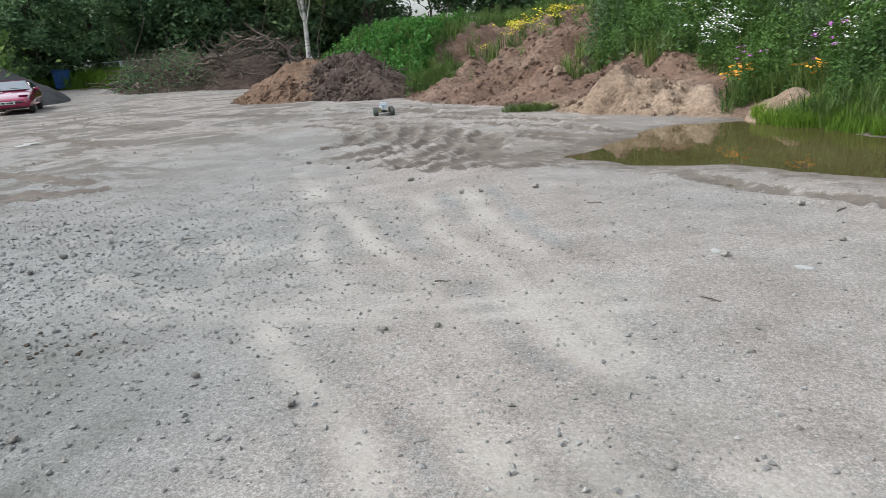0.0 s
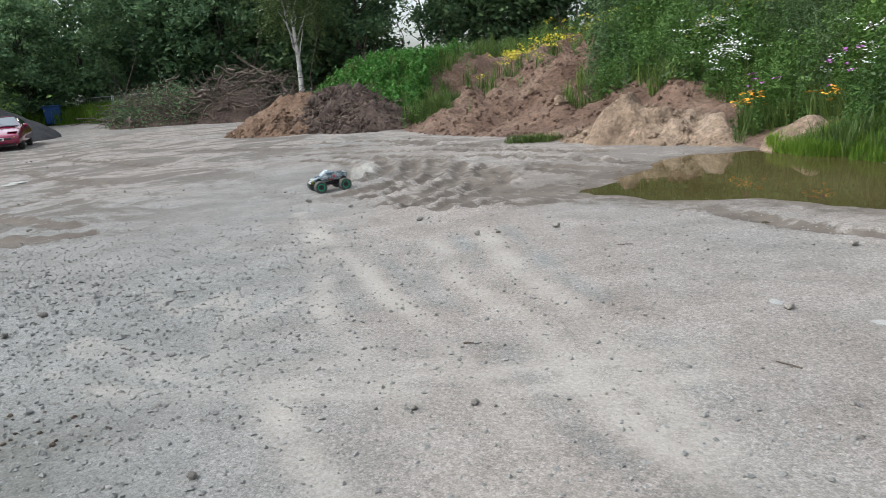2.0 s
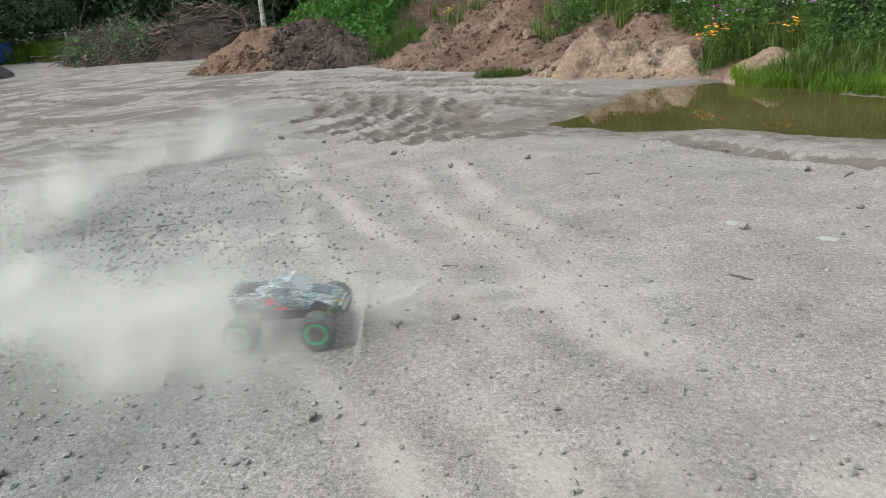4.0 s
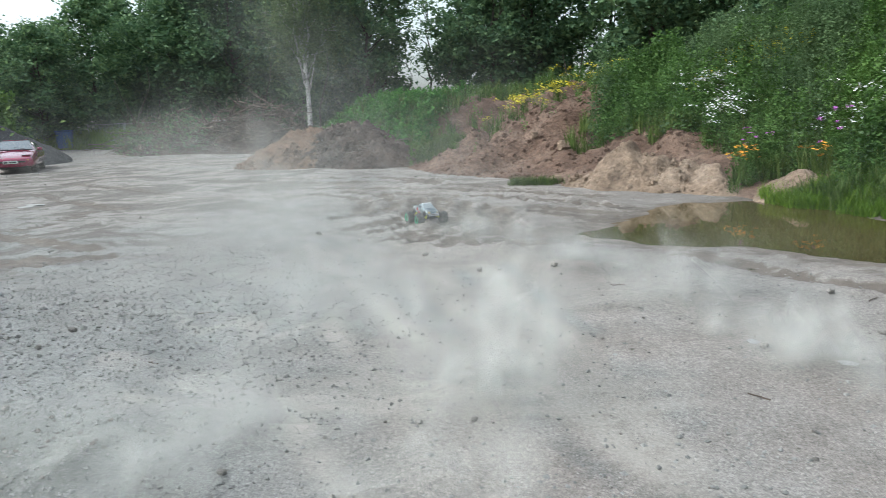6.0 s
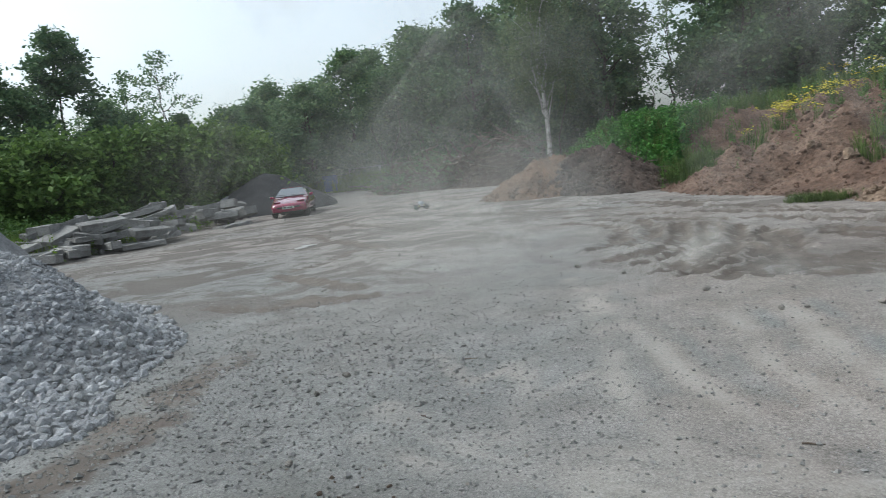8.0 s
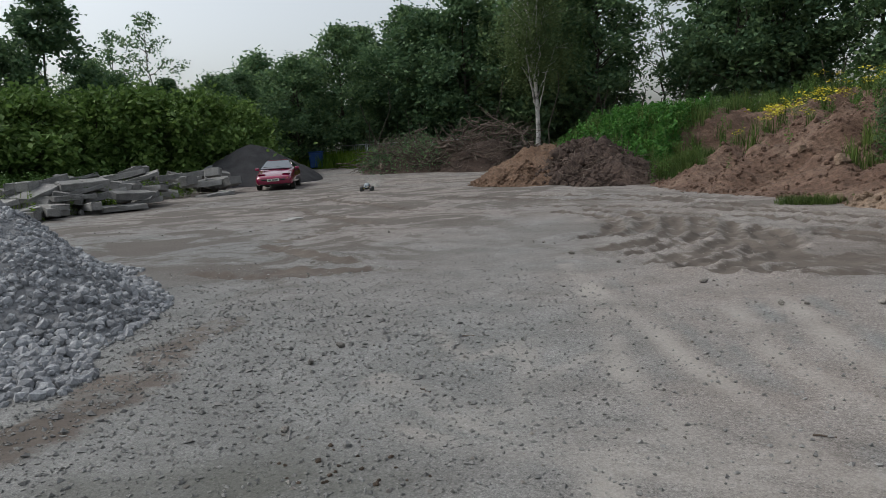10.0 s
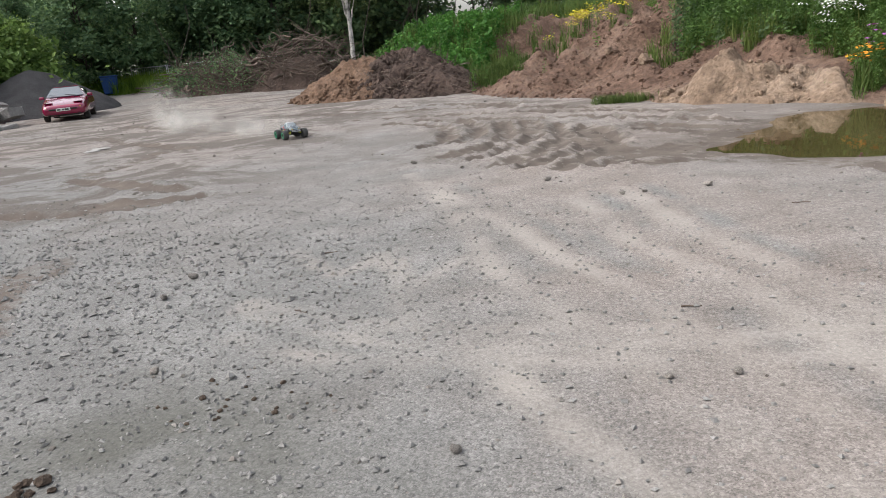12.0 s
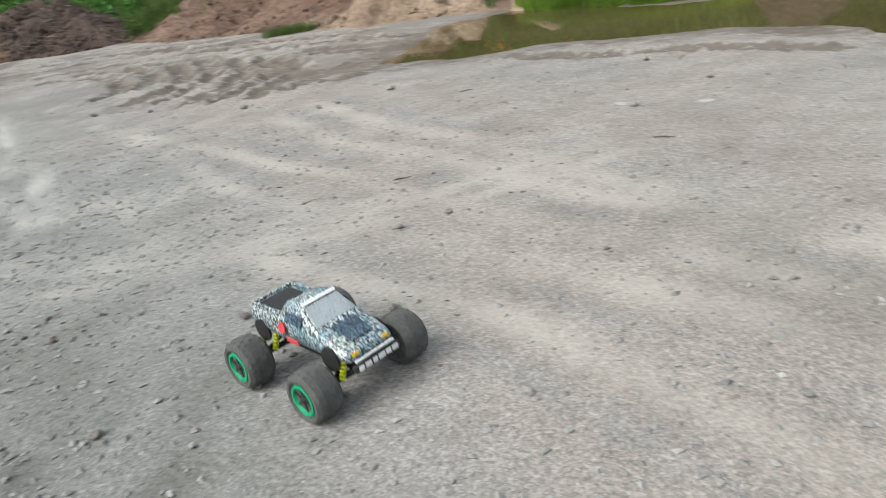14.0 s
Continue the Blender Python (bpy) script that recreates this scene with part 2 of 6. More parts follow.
IVY = leaf_material("climber_leaf", [(0.035, 0.11, 0.025), (0.065, 0.18, 0.042), (0.105, 0.25, 0.06)], scale=0.9)
MUGWORT = leaf_material("grey_green_leaf", [(0.062, 0.105, 0.05), (0.10, 0.16, 0.078), (0.16, 0.225, 0.115)], scale=0.5)
GRASS = leaf_material("grass_blade", [(0.055, 0.095, 0.025), (0.098, 0.15, 0.042), (0.17, 0.21, 0.08)], scale=0.7)
LIME = leaf_material("lime_grass", [(0.075, 0.14, 0.018), (0.125, 0.215, 0.027), (0.19, 0.275, 0.04)], scale=0.7)
WHITE = surface("white_petal", [(0.7, 0.7, 0.68), (0.8, 0.8, 0.78)], 3, 30, 0.7, 0)
YELLOW = surface("yellow_petal", [(0.55, 0.50, 0.02), (0.70, 0.62, 0.04)], 3, 30, 0.7, 0)
ORANGE = surface("orange_petal", [(0.70, 0.25, 0.02), (0.75, 0.42, 0.03)], 3, 30, 0.7, 0)
PURPLE = surface("purple_petal", [(0.28, 0.08, 0.30), (0.40, 0.14, 0.40)], 3, 30, 0.7, 0)


# ---------------------------------------------------------------- mesh helpers
def mesh_np(name, verts, faces, smooth=False):
    """A mesh from arrays: verts (n, 3); faces (m, k)."""
    me = bpy.data.meshes.new(name)
    verts, faces = np.asarray(verts, np.float32), np.asarray(faces, np.int32)
    k = faces.shape[1]
    me.vertices.add(len(verts)), me.loops.add(faces.size), me.polygons.add(len(faces))
    me.vertices.foreach_set("co", verts.ravel())
    me.loops.foreach_set("vertex_index", faces.ravel())
    me.polygons.foreach_set("loop_start", np.arange(0, faces.size, k, dtype=np.int32))
    me.polygons.foreach_set("use_smooth", np.full(len(faces), smooth))
    me.update(calc_edges=True)
    me.validate()
    return me


def thing(name, me, material, label="", category="", group="", kind="", m=None):
    ob = new(name, me)
    if material and not me.materials:
        me.materials.append(material)
    if m is not None:
        ob.matrix_basis = m
    return tagged(ob, label, category, group, kind)


def part(name, bm, material, parent, label="", m=None, smooth=False):
    """One mesh under a thing or a part; bm is a bmesh or a ready mesh."""
    if isinstance(bm, bmesh.types.BMesh):
        me = bpy.data.meshes.new(name)
        bmesh.ops.recalc_face_normals(bm, faces=bm.faces)
        bm.to_mesh(me)
        bm.free()
        if smooth:
            for p in me.polygons:
                p.use_smooth = True
    else:
        me = bm
    if material and not me.materials:
        me.materials.append(material)
    ob = new(name, me)
    ob.parent = parent
    if m is not None:
        ob.matrix_basis = m
    if label:
        ob["label"] = label
    return ob


def box(sx, sy, sz, at=(0, 0, 0), bevel=0.0, bm=None, turn=None):
    bm = bm or bmesh.new()
    m = Matrix.Translation(at) @ (turn or Matrix()) @ Matrix.Diagonal((sx, sy, sz, 1))
    made = bmesh.ops.create_cube(bm, size=1, matrix=m)["verts"]
    if bevel:
        edges = list({e for v in made for e in v.link_edges})
        bmesh.ops.bevel(bm, geom=edges, offset=bevel, segments=2, affect="EDGES", profile=0.5)
    return bm


def rod(a, b, r0, r1=None, sides=8, bm=None):
    """A tapered rod from a to b."""
    bm = bm or bmesh.new()
    a, b = Vector(a), Vector(b)
    d = b - a
    m = Matrix.Translation((a + b) / 2) @ d.to_track_quat("Z", "Y").to_matrix().to_4x4()
    bmesh.ops.create_cone(bm, cap_ends=True, segments=sides, radius1=r0, radius2=r0 if r1 is None else r1, depth=d.length, matrix=m)
    return bm


def lathe(profile, sides, axis="X", bm=None):
    """Spins (along, radius) pairs round an axis."""
    bm = bm or bmesh.new()
    rings = []
    for along, r in profile:
        ring = []
        for i in range(sides):
            a = 2 * math.pi * i / sides
            p = (along, r * math.cos(a), r * math.sin(a)) if axis == "X" else (r * math.cos(a), r * math.sin(a), along)
            ring.append(bm.verts.new(p))
        rings.append(ring)
    for r0, r1 in zip(rings, rings[1:]):
        for i in range(sides):
            bm.faces.new((r0[i], r0[(i + 1) % sides], r1[(i + 1) % sides], r1[i]))
    for ring in (rings[0], rings[-1]):
        bm.faces.new(ring)
    return bm


def turns(rng, n, tilt=math.pi):
    """n random rotations: any heading, tilted up to the given angle."""
    a, b, c = rng.uniform(0, 2 * np.pi, n), rng.uniform(-tilt, tilt, n), rng.uniform(-tilt, tilt, n)
    ca, sa, cb, sb, cc, sc = np.cos(a), np.sin(a), np.cos(b), np.sin(b), np.cos(c), np.sin(c)
    o, z = np.ones(n), np.zeros(n)
    rz = np.stack([ca, -sa, z, sa, ca, z, z, z, o], -1).reshape(n, 3, 3)
    rx = np.stack([o, z, z, z, cb, -sb, z, sb, cb], -1).reshape(n, 3, 3)
    ry = np.stack([cc, z, sc, z, o, z, -sc, z, cc], -1).reshape(n, 3, 3)
    return rz @ rx @ ry


def stamp(verts, faces, places, sizes, rots):
    """Copies of a template joined into one pair of arrays. sizes: (n,) or (n, 3)."""
    n, k = len(places), len(verts)
    s = np.asarray(sizes).reshape(n, -1)
    local = verts[None] * (s[:, None, :] if s.shape[1] == 3 else s[:, :, None])
    v = np.einsum("nij,nkj->nki", rots, local) + np.asarray(places)[:, None]
    f = faces[None] + (np.arange(n) * k)[:, None, None]
    return v.reshape(-1, 3), f.reshape(-1, faces.shape[1])


def joined(pairs):
    vs, fs, n = [], [], 0
    for v, f in pairs:
        vs.append(v), fs.append(f + n)
        n += len(v)
    return np.concatenate(vs), np.concatenate(fs)


def ico(level=1):
    bm = bmesh.new()
    bmesh.ops.create_icosphere(bm, subdivisions=level, radius=1)
    v = np.array([p.co[:] for p in bm.verts])
    f = np.array([[q.index for q in p.verts] for p in bm.faces])
    bm.free()
    return v, f


def rough_stone(seed, level=1, flat=0.7):
    rng = np.random.default_rng(seed)
    v, f = ico(level)
    v = v * (1 + rng.uniform(-0.28, 0.22, (len(v), 1))) * np.array([1.0, rng.uniform(0.65, 0.95), flat])
    return v, f


LEAF_V = np.array([(-0.5, 0, 0), (0, -0.28, 0.06), (0.5, 0, 0), (0, 0.28, 0.06)])
LEAF_F = np.array([(0, 1, 2, 3)])


# ---------------------------------------------------------------- the lie of the land
def distance_inside(x, y, poly):
    """Signed distance to a polygon's outline, positive inside; x, y are arrays."""
    x, y = np.asarray(x, float), np.asarray(y, float)
    best, odd = np.full(x.shape, 1e9), np.zeros(x.shape, bool)
    for (ax, ay), (bx, by) in zip(poly, poly[1:] + poly[:1]):
        dx, dy = bx - ax, by - ay
        t = np.clip(((x - ax) * dx + (y - ay) * dy) / (dx * dx + dy * dy + 1e-12), 0, 1)
        best = np.minimum(best, np.hypot(x - ax - t * dx, y - ay - t * dy))
        cross = ((ay > y) != (by > y)) & (x < dx * (y - ay) / (dy + (abs(dy) < 1e-12) * 1e-12) + ax)
        odd ^= cross
    return np.where(odd, best, -best)


def smooth(a, b, v):
    t = np.clip((v - a) / (b - a), 0, 1)
    return t * t * (3 - 2 * t)


_table = np.random.default_rng(7).random((256, 256))


def value_noise(x, y):
    x, y = np.asarray(x, float), np.asarray(y, float)
    i, j = np.floor(x).astype(int), np.floor(y).astype(int)
    u, v = x - i, y - j
    u, v = u * u * (3 - 2 * u), v * v * (3 - 2 * v)
    g = lambda a, b: _table[a % 256, b % 256]
    return (g(i, j) * (1 - u) + g(i + 1, j) * u) * (1 - v) + (g(i, j + 1) * (1 - u) + g(i + 1, j + 1) * u) * v - 0.5


def lumps(x, y, scale, octaves=4, gain=0.55):
    total, amp = 0, 1.0
    for k in range(octaves):
        total = total + amp * value_noise(x * scale + 17.3 * k, y * scale - 9.1 * k)
        scale, amp = scale * 2.03, amp * gain
    return total


PUDDLE = [(-0.9, 9.2), (-0.5, 10.3), (0.3, 11.9), (1.3, 12.2), (2.4, 11.0), (3.4, 9.7), (4.3, 9.8), (7.5, 9.2), (8.5, 5.5), (5.0, 3.6), (3.6, 5.1),
          (3.1, 6.1), (2.8, 6.8), (2.45, 7.35), (1.85, 7.65), (1.3, 7.85), (0.8, 8.35), (0.1, 8.45)]
WATER_Z = -0.035
BANK_FOOT = [(30, 4), (12, 7.5), (7.5, 9.0), (5.3, 9.6), (4.3, 10.1), (3.5, 10.0), (2.5, 11.0), (1.7, 12.2), (0.9, 13.0), (-0.5, 13.9), (-1.6, 14.5), (-2.6, 15.6),
             (-4, 16.6), (-5.9, 18.0), (-6.8, 20.0), (-7.6, 22.3), (-10.3, 23.6), (-13, 26.2), (-17, 31), (-20, 40), (-20, 90), (120, 90), (120, 4)]
# ruts where vehicles turned in the mud: centre lines
RUTS = [[(-6.4, 13.4), (-5.4, 12.8), (-4.7, 11.9), (-4.4, 11.0), (-4.5, 10.2)], [(-6.0, 13.9), (-5.0, 13.2), (-4.3, 12.2), (-4.0, 11.2), (-4.1, 10.4)],
        [(-3.8, 9.2), (-3.5, 10.1), (-3.5, 11.2), (-4.0, 12.6)], [(-3.4, 9.0), (-3.1, 9.9), (-3.1, 11.0), (-3.5, 12.4)], [(-3.0, 8.6), (-2.6, 9.5), (-2.6, 10.5), (-3.0, 12.0)], [(-2.6, 8.4), (-2.2, 9.3), (-2.2, 10.3), (-2.5, 11.6)],
        [(-2.2, 8.2), (-1.85, 9.0), (-1.9, 10.0), (-2.2, 11.2)], [(-1.9, 9.3), (-1.5, 8.8), (-1.0, 8.7)], [(-2.4, 10.3), (-1.8, 9.4), (-1.2, 9.0), (-0.8, 8.9)], [(-2.2, 8.15), (-1.5, 8.25), (-0.9, 8.5)],
        [(-5.5, 13.6), (-3.5, 13.1), (-1.5, 12.2), (-0.4, 11.4)], [(-7.5, 14.4), (-5.0, 14.5), (-2.5, 13.6), (-0.9, 12.6)], [(-9.0, 15.8), (-6.0, 15.9), (-3.5, 14.8)], [(-9.3, 17.2), (-6.6, 17.0), (-4.3, 15.8)],
        [(-2.9, 8.6), (-2.65, 9.5), (-2.45, 10.3)], [(-1.9, 8.2), (-1.55, 8.75), (-1.0, 9.55)], [(-1.72, 11.4), (-1.1, 11.1), (-0.56, 10.8)], [(-1.6, 11.0), (-0.9, 10.4), (-0.5, 10.1)],
        [(-5.75, 16.4), (-3.6, 14.7), (-2.3, 14.0)], [(-12.3, 17.5), (-8.7, 15.9), (-6.8, 15.6)], [(-7.0, 6.75), (-6.4, 6.95), (-5.95, 7.25)], [(-9.4, 8.9), (-9.3, 9.7), (-9.7, 10.9)], [(0.4, 7.9), (0.95, 7.2), (1.95, 6.4), (2.6, 5.6)],
        [(-9.2, 8.6), (-8.0, 8.0), (-6.6, 7.6)], [(-14, 14.0), (-11.5, 12.4), (-9.2, 11.2)], [(-16, 17.0), (-12.5, 15.2), (-10.0, 13.6)], [(-8.0, 6.3), (-6.9, 6.4), (-6.2, 6.9)]]
# pale wheel marks: long straight tracks, and arcs swept by the turning truck
TRACKS = [[(-3.4, 7.6), (-2.06, 4.98), (-1.59, 4.36), (-0.96, 3.53), (-0.39, 2.78), (-0.05, 2.4), (0.6, 1.5)], [(-3.9, 8.2), (-2.84, 6.73), (-2.17, 5.82), (-1.23, 4.63), (-0.38, 3.28), (0.04, 2.77), (0.6, 2.0)],
          [(-1.9, 6.7), (-0.68, 4.68), (-0.07, 3.58), (0.43, 2.92), (0.9, 2.2)], [(-1.6, 7.1), (-0.5, 5.07), (-0.16, 4.29), (0.27, 3.38), (0.61, 2.88), (1.2, 2.1)], [(-2.79, 5.25), (-2.3, 4.19), (-0.99, 2.86), (-0.55, 2.3), (0.0, 1.5)],
          [(-0.9, 3.44), (-0.37, 2.73), (-0.04, 2.33)]]
SWEPT = [[(-3.3, 4.05), (-2.5, 3.79), (-1.93, 3.71), (-1.35, 3.84), (0.3, 4.3)], [(-3.35, 4.2), (-2.53, 3.95), (-1.9, 3.95), (-0.9, 4.1)], [(-3.06, 3.7), (-2.61, 3.54), (-1.88, 3.58), (-0.7, 3.75), (0.4, 4.1)], [(-2.92, 5.15), (-2.4, 4.56), (-2.3, 5.1)], [(-3.6, 5.2), (-3.0, 4.7), (-2.75, 5.4)]]


def along_lines(x, y, lines):
    """Distance to the nearest of some polylines."""
    best = np.full(np.shape(x), 1e9)
    for line in lines:
        for (ax, ay), (bx, by) in zip(line, line[1:]):
            dx, dy = bx - ax, by - ay
            t = np.clip(((x - ax) * dx + (y - ay) * dy) / (dx * dx + dy * dy), 0, 1)
            best = np.minimum(best, np.hypot(x - ax - t * dx, y - ay - t * dy))
    return best


def tread(x, y):
    """Ribs that coarse tyres press across the ruts."""
    return np.sin(26 * (x * 0.8 + y * 0.6) + 3 * lumps(x, y, 0.8, 2)) * np.sin(11 * (y - 0.4 * x) + 2 * lumps(y, x, 1.1, 2))


def ground_z(x, y):
    x, y = np.asarray(x, float), np.asarray(y, float)
    far = np.hypot(x, y)
    z = 0.05 * lumps(x, y, 0.22, 3) * smooth(3, 9, far) + 0.012 * lumps(x, y, 1.6, 3)
    z = z + 0.022 * np.maximum(far - 34, 0) * (far < 90) + 1.23 * (far >= 90)
    inside = distance_inside(x + 0.5 * lumps(x, y, 0.9, 3), y + 0.4 * lumps(x + 40, y, 0.9, 3), PUDDLE)
    z = z * (1 - smooth(-2.5, -0.3, inside) * 0.8) - 0.035 * smooth(-1.2, 0.0, inside) - 0.14 * smooth(0, 1.2, inside)
    near = along_lines(x + 0.12 * lumps(x, y, 1.5, 2), y + 0.12 * lumps(y, x, 1.5, 2), RUTS)
    z = z - 0.045 * smooth(0.16, 0.05, near) * smooth(-0.2, -1.2, inside) * (0.8 + lumps(x, y, 6, 2) + 0.25 * tread(x, y)) + 0.03 * smooth(0.14, 0.2, near) * smooth(0.36, 0.22, near) * (0.5 + 2.2 * lumps(x, y, 9, 3)) * smooth(1.0, -1.0, inside)
    rutted = smooth(0.9, 0.2, np.hypot((x + 2.5) * 0.9, y - 2.0))
    return z + 0.05 * np.abs(lumps(x, y, 4.5, 4)) * rutted


def bank_z(x, y):
    """Height of the long earth bank above the yard."""
    x, y = np.asarray(x, float), np.asarray(y, float)
    s = distance_inside(x + 0.35 * lumps(x, y, 0.5, 2), y + 0.35 * lumps(x, y + 30, 0.5, 2), BANK_FOOT)
    crest = np.interp(x, [-22, -15, -10.5, -7, -4, -1, 1, 3.5, 6, 9, 14], [0.3, 1.1, 1.7, 1.85, 1.8, 2.1, 1.9, 2.4, 2.6, 2.1, 2.2])
    run = np.interp(x, [-22, -12, -9, -7.5, -5.5, -3, -0.5, 2, 5, 9], [5, 3, 2.4, 3.5, 8, 8, 6.5, 5, 4.5, 5])
    t = np.clip(s / run, -0.2, 1)
    rise = np.where(t > 0, 0.55 * t + 0.45 * smooth(0, 1, t), t)
    bare = np.interp(x, [-8, -6, -0.5, 1.5], [0.2, 1, 1, 0.25])
    z = crest * rise + 0.012 * np.maximum(s - run, 0) * (s < 60)
    z = z + (0.55 * lumps(x, y, 0.5, 3) + bare * (0.85 * np.abs(lumps(x, y, 0.7, 4)) + 0.27 * lumps(x, y, 2.6, 4))) * smooth(0, 2.5, s)
    return np.where(s > -0.8, z - 0.02, -0.6)


def grid_mesh(name, xs, ys, height):
    xs, ys = np.asarray(xs), np.asarray(ys)
    gx, gy = np.meshgrid(xs, ys)
    v = np.stack([gx.ravel(), gy.ravel(), height(gx, gy).ravel()], -1)
    n, m = len(xs), len(ys)
    i = (np.arange(m - 1)[:, None] * n + np.arange(n - 1)[None]).ravel()
    return v, np.stack([i, i + 1, i + n + 1, i + n], -1)


def spaced(*stops):
    """Grid lines: (from, step), (from, step) ... last."""
    out = []
    for (a, step), nxt in zip(stops, stops[1:]):
        b = nxt[0]
        out += list(np.linspace(a, b, max(1, round(abs(b - a) / step)), endpoint=False))
    return out + [stops[-1][0]]


# ---------------------------------------------------------------- setting
def build_ground():
    xs = spaced((-600, 60), (-120, 8), (-40, 1.2), (-18, 0.2), (-9, 0.1), (-6.6, 0.04), (-0.6, 0.08), (5, 0.3), (14, 1.5), (40, 8), (120, 60), (600,))
    ys = spaced((-600, 60), (-100, 8), (-12, 0.6), (0.6, 0.08), (8.0, 0.04), (13.2, 0.1), (17.5, 0.3), (30, 1.2), (60, 8), (120, 60), (600,))
    v, f = grid_mesh("ground", xs, ys, ground_z)
    me = mesh_np("ground", v, f, smooth=True)
    x, y = v[:, 0], v[:, 1]
    near = along_lines(x + 0.12 * lumps(x, y, 1.5, 2), y + 0.12 * lumps(y, x, 1.5, 2), RUTS)
    mud = smooth(0.27, 0.08, near) * np.clip(0.75 + 0.8 * lumps(x, y, 3.2, 3) + 0.4 * tread(x, y), 0, 1) * 0.95
    shore = distance_inside(x, y, PUDDLE)
    mud = np.maximum(mud, smooth(-0.9, 0.1, shore + 0.7 * lumps(x, y, 1.0, 3)) * 0.55)
    strip = along_lines(x + 0.25 * lumps(x, y, 1.4, 3), y, [[(-3.5, 0.6), (-4.12, 1.89), (-4.34, 2.31), (-4.55, 3.01), (-5.0, 3.8), (-5.6, 4.8)]])
    mud = np.maximum(mud, smooth(0.42, 0.12, strip) * np.clip(0.75 + 0.9 * lumps(x, y, 2.2, 3), 0, 1) * 0.66)
    churn = np.maximum(smooth(-3.8, -6.5, x + 0.2 * y - 1.0) * smooth(4.5, 7, y), smooth(12.5, 15, y) * 0.8)
    churn = np.maximum(churn, smooth(7.5, 9.5, y) * smooth(-6.5, -4.5, x) * 0.55) * smooth(46, 30, np.hypot(x, y))
    grey = smooth(0.4, -2.6, x + 0.35 * (y - 2.5) + 1.2 * lumps(x, y, 0.6, 3)) * smooth(14, 5, y) * 0.75
    damp = smooth(1.25, 0.45, np.hypot((x + 2.5) * 0.8, (y - 2.2) * 1.05) + 0.6 * lumps(x, y, 1.5, 4)) * 0.85 * np.clip(0.75 + 1.3 * lumps(x, y, 3.0, 4), 0.2, 1)
    damp = np.maximum(damp, smooth(0.6, 0.2, np.hypot(x - 0.25, (y - 2.55) * 1.2) + 0.5 * lumps(x, y, 1.9, 3)) * 0.35)
    wobble = lumps(x, y, 2.0, 3)
    swept = along_lines(x + 0.1 * lumps(x, y, 1.1, 2), y + 0.1 * lumps(y, x, 1.1, 2), SWEPT)
    track = along_lines(x + 0.12 * lumps(x, y, 0.9, 2), y + 0.12 * lumps(y, x, 0.9, 2), TRACKS)
    pale = np.maximum(smooth(0.11, 0.02, swept) * np.clip(0.7 + wobble, 0, 1) * 0.65, smooth(0.13, 0.03, track) * np.clip(0.55 + 0.9 * wobble, 0, 1) * 0.75)
    grey = np.maximum(grey, smooth(0.12, 0.2, track) * smooth(0.34, 0.24, track) * np.clip(0.3 + wobble, 0, 0.6))
    for name, values in (("mud", mud), ("grey", grey), ("pale", pale), ("damp", damp), ("churn", churn)):
        me.attributes.new(name, "FLOAT", "POINT").data.foreach_set("value", values.astype(np.float32))
    thing("ground", me, GROUND, "packed beige gravel yard with muddy ruts and tyre marks", "ground", kind="structure")


def build_puddle():
    xs, ys = np.linspace(-1.8, 9.5, 60), np.linspace(3.0, 13.2, 60)
    v, f = grid_mesh("water", xs, ys, lambda x, y: x * 0 + WATER_Z)
    f = f[(distance_inside(v[:, 0], v[:, 1], PUDDLE)[f] > -0.45).any(1)]
    thing("water", mesh_np("water", v, f), WATER, "shallow brown muddy puddle at the foot of the bank", "puddle", kind="structure")


def build_bank():
    xs = spaced((-26, 1.0), (-12, 0.14), (6, 0.3), (14, 1.5), (60, 6), (118,))
    ys = spaced((3.5, 0.8), (9, 0.14), (24, 0.35), (36, 1.2), (88,))
    v, f = grid_mesh("embankment", xs, ys, bank_z)
    keep = (v[f][:, :, 2] > -0.45).any(1)
    thing("embankment", mesh_np("embankment", v, f[keep], smooth=True), SOIL, "earth bank of red-brown soil, overgrown with weeds", "bank", kind="structure")


def heap(name, centre, lobes, step, material, label, rough=0.12, category="heap"):
    """A tipped heap: lobes of (x, y, radius, height), joined, with lumpy faces."""
    cx, cy = centre
    r = max(math.hypot(x - cx, y - cy) + rad for x, y, rad, h in lobes) + 0.3
    g = np.arange(-r, r + step, step)

    def height(gx, gy):
        wx, wy = gx + cx, gy + cy
        ux, uy = wx + 0.35 * lumps(wx, wy, 0.9, 3), wy + 0.35 * lumps(wx + 9, wy, 0.9, 3)
        z = np.full(gx.shape, -0.4)
        for x, y, rad, h in lobes:
            t = 1 - np.hypot(ux - x, uy - y) / rad
            top = h * np.where(t > 0, t * (1.12 - 0.12 * t), t)
            top = np.where(t > 0.82, h * (0.82 * 1.02 + (t - 0.82) * 0.55), top)
            z = np.maximum(z, top)
        z = z + rough * (lumps(wx, wy, 2.2, 4) + 0.5 * np.abs(lumps(wx, wy, 5, 2))) * smooth(-0.1, 0.4, z)
        return np.maximum(z, -0.25) + ground_z(wx, wy) * (z > 0.02)

    v, f = grid_mesh(name, g, g, height)
    keep = (v[f][:, :, 2] > -0.2).any(1)
    return thing(name, mesh_np(name, v, f[keep], smooth=True), material, label, category, m=Matrix.Translation((cx, cy, 0)))


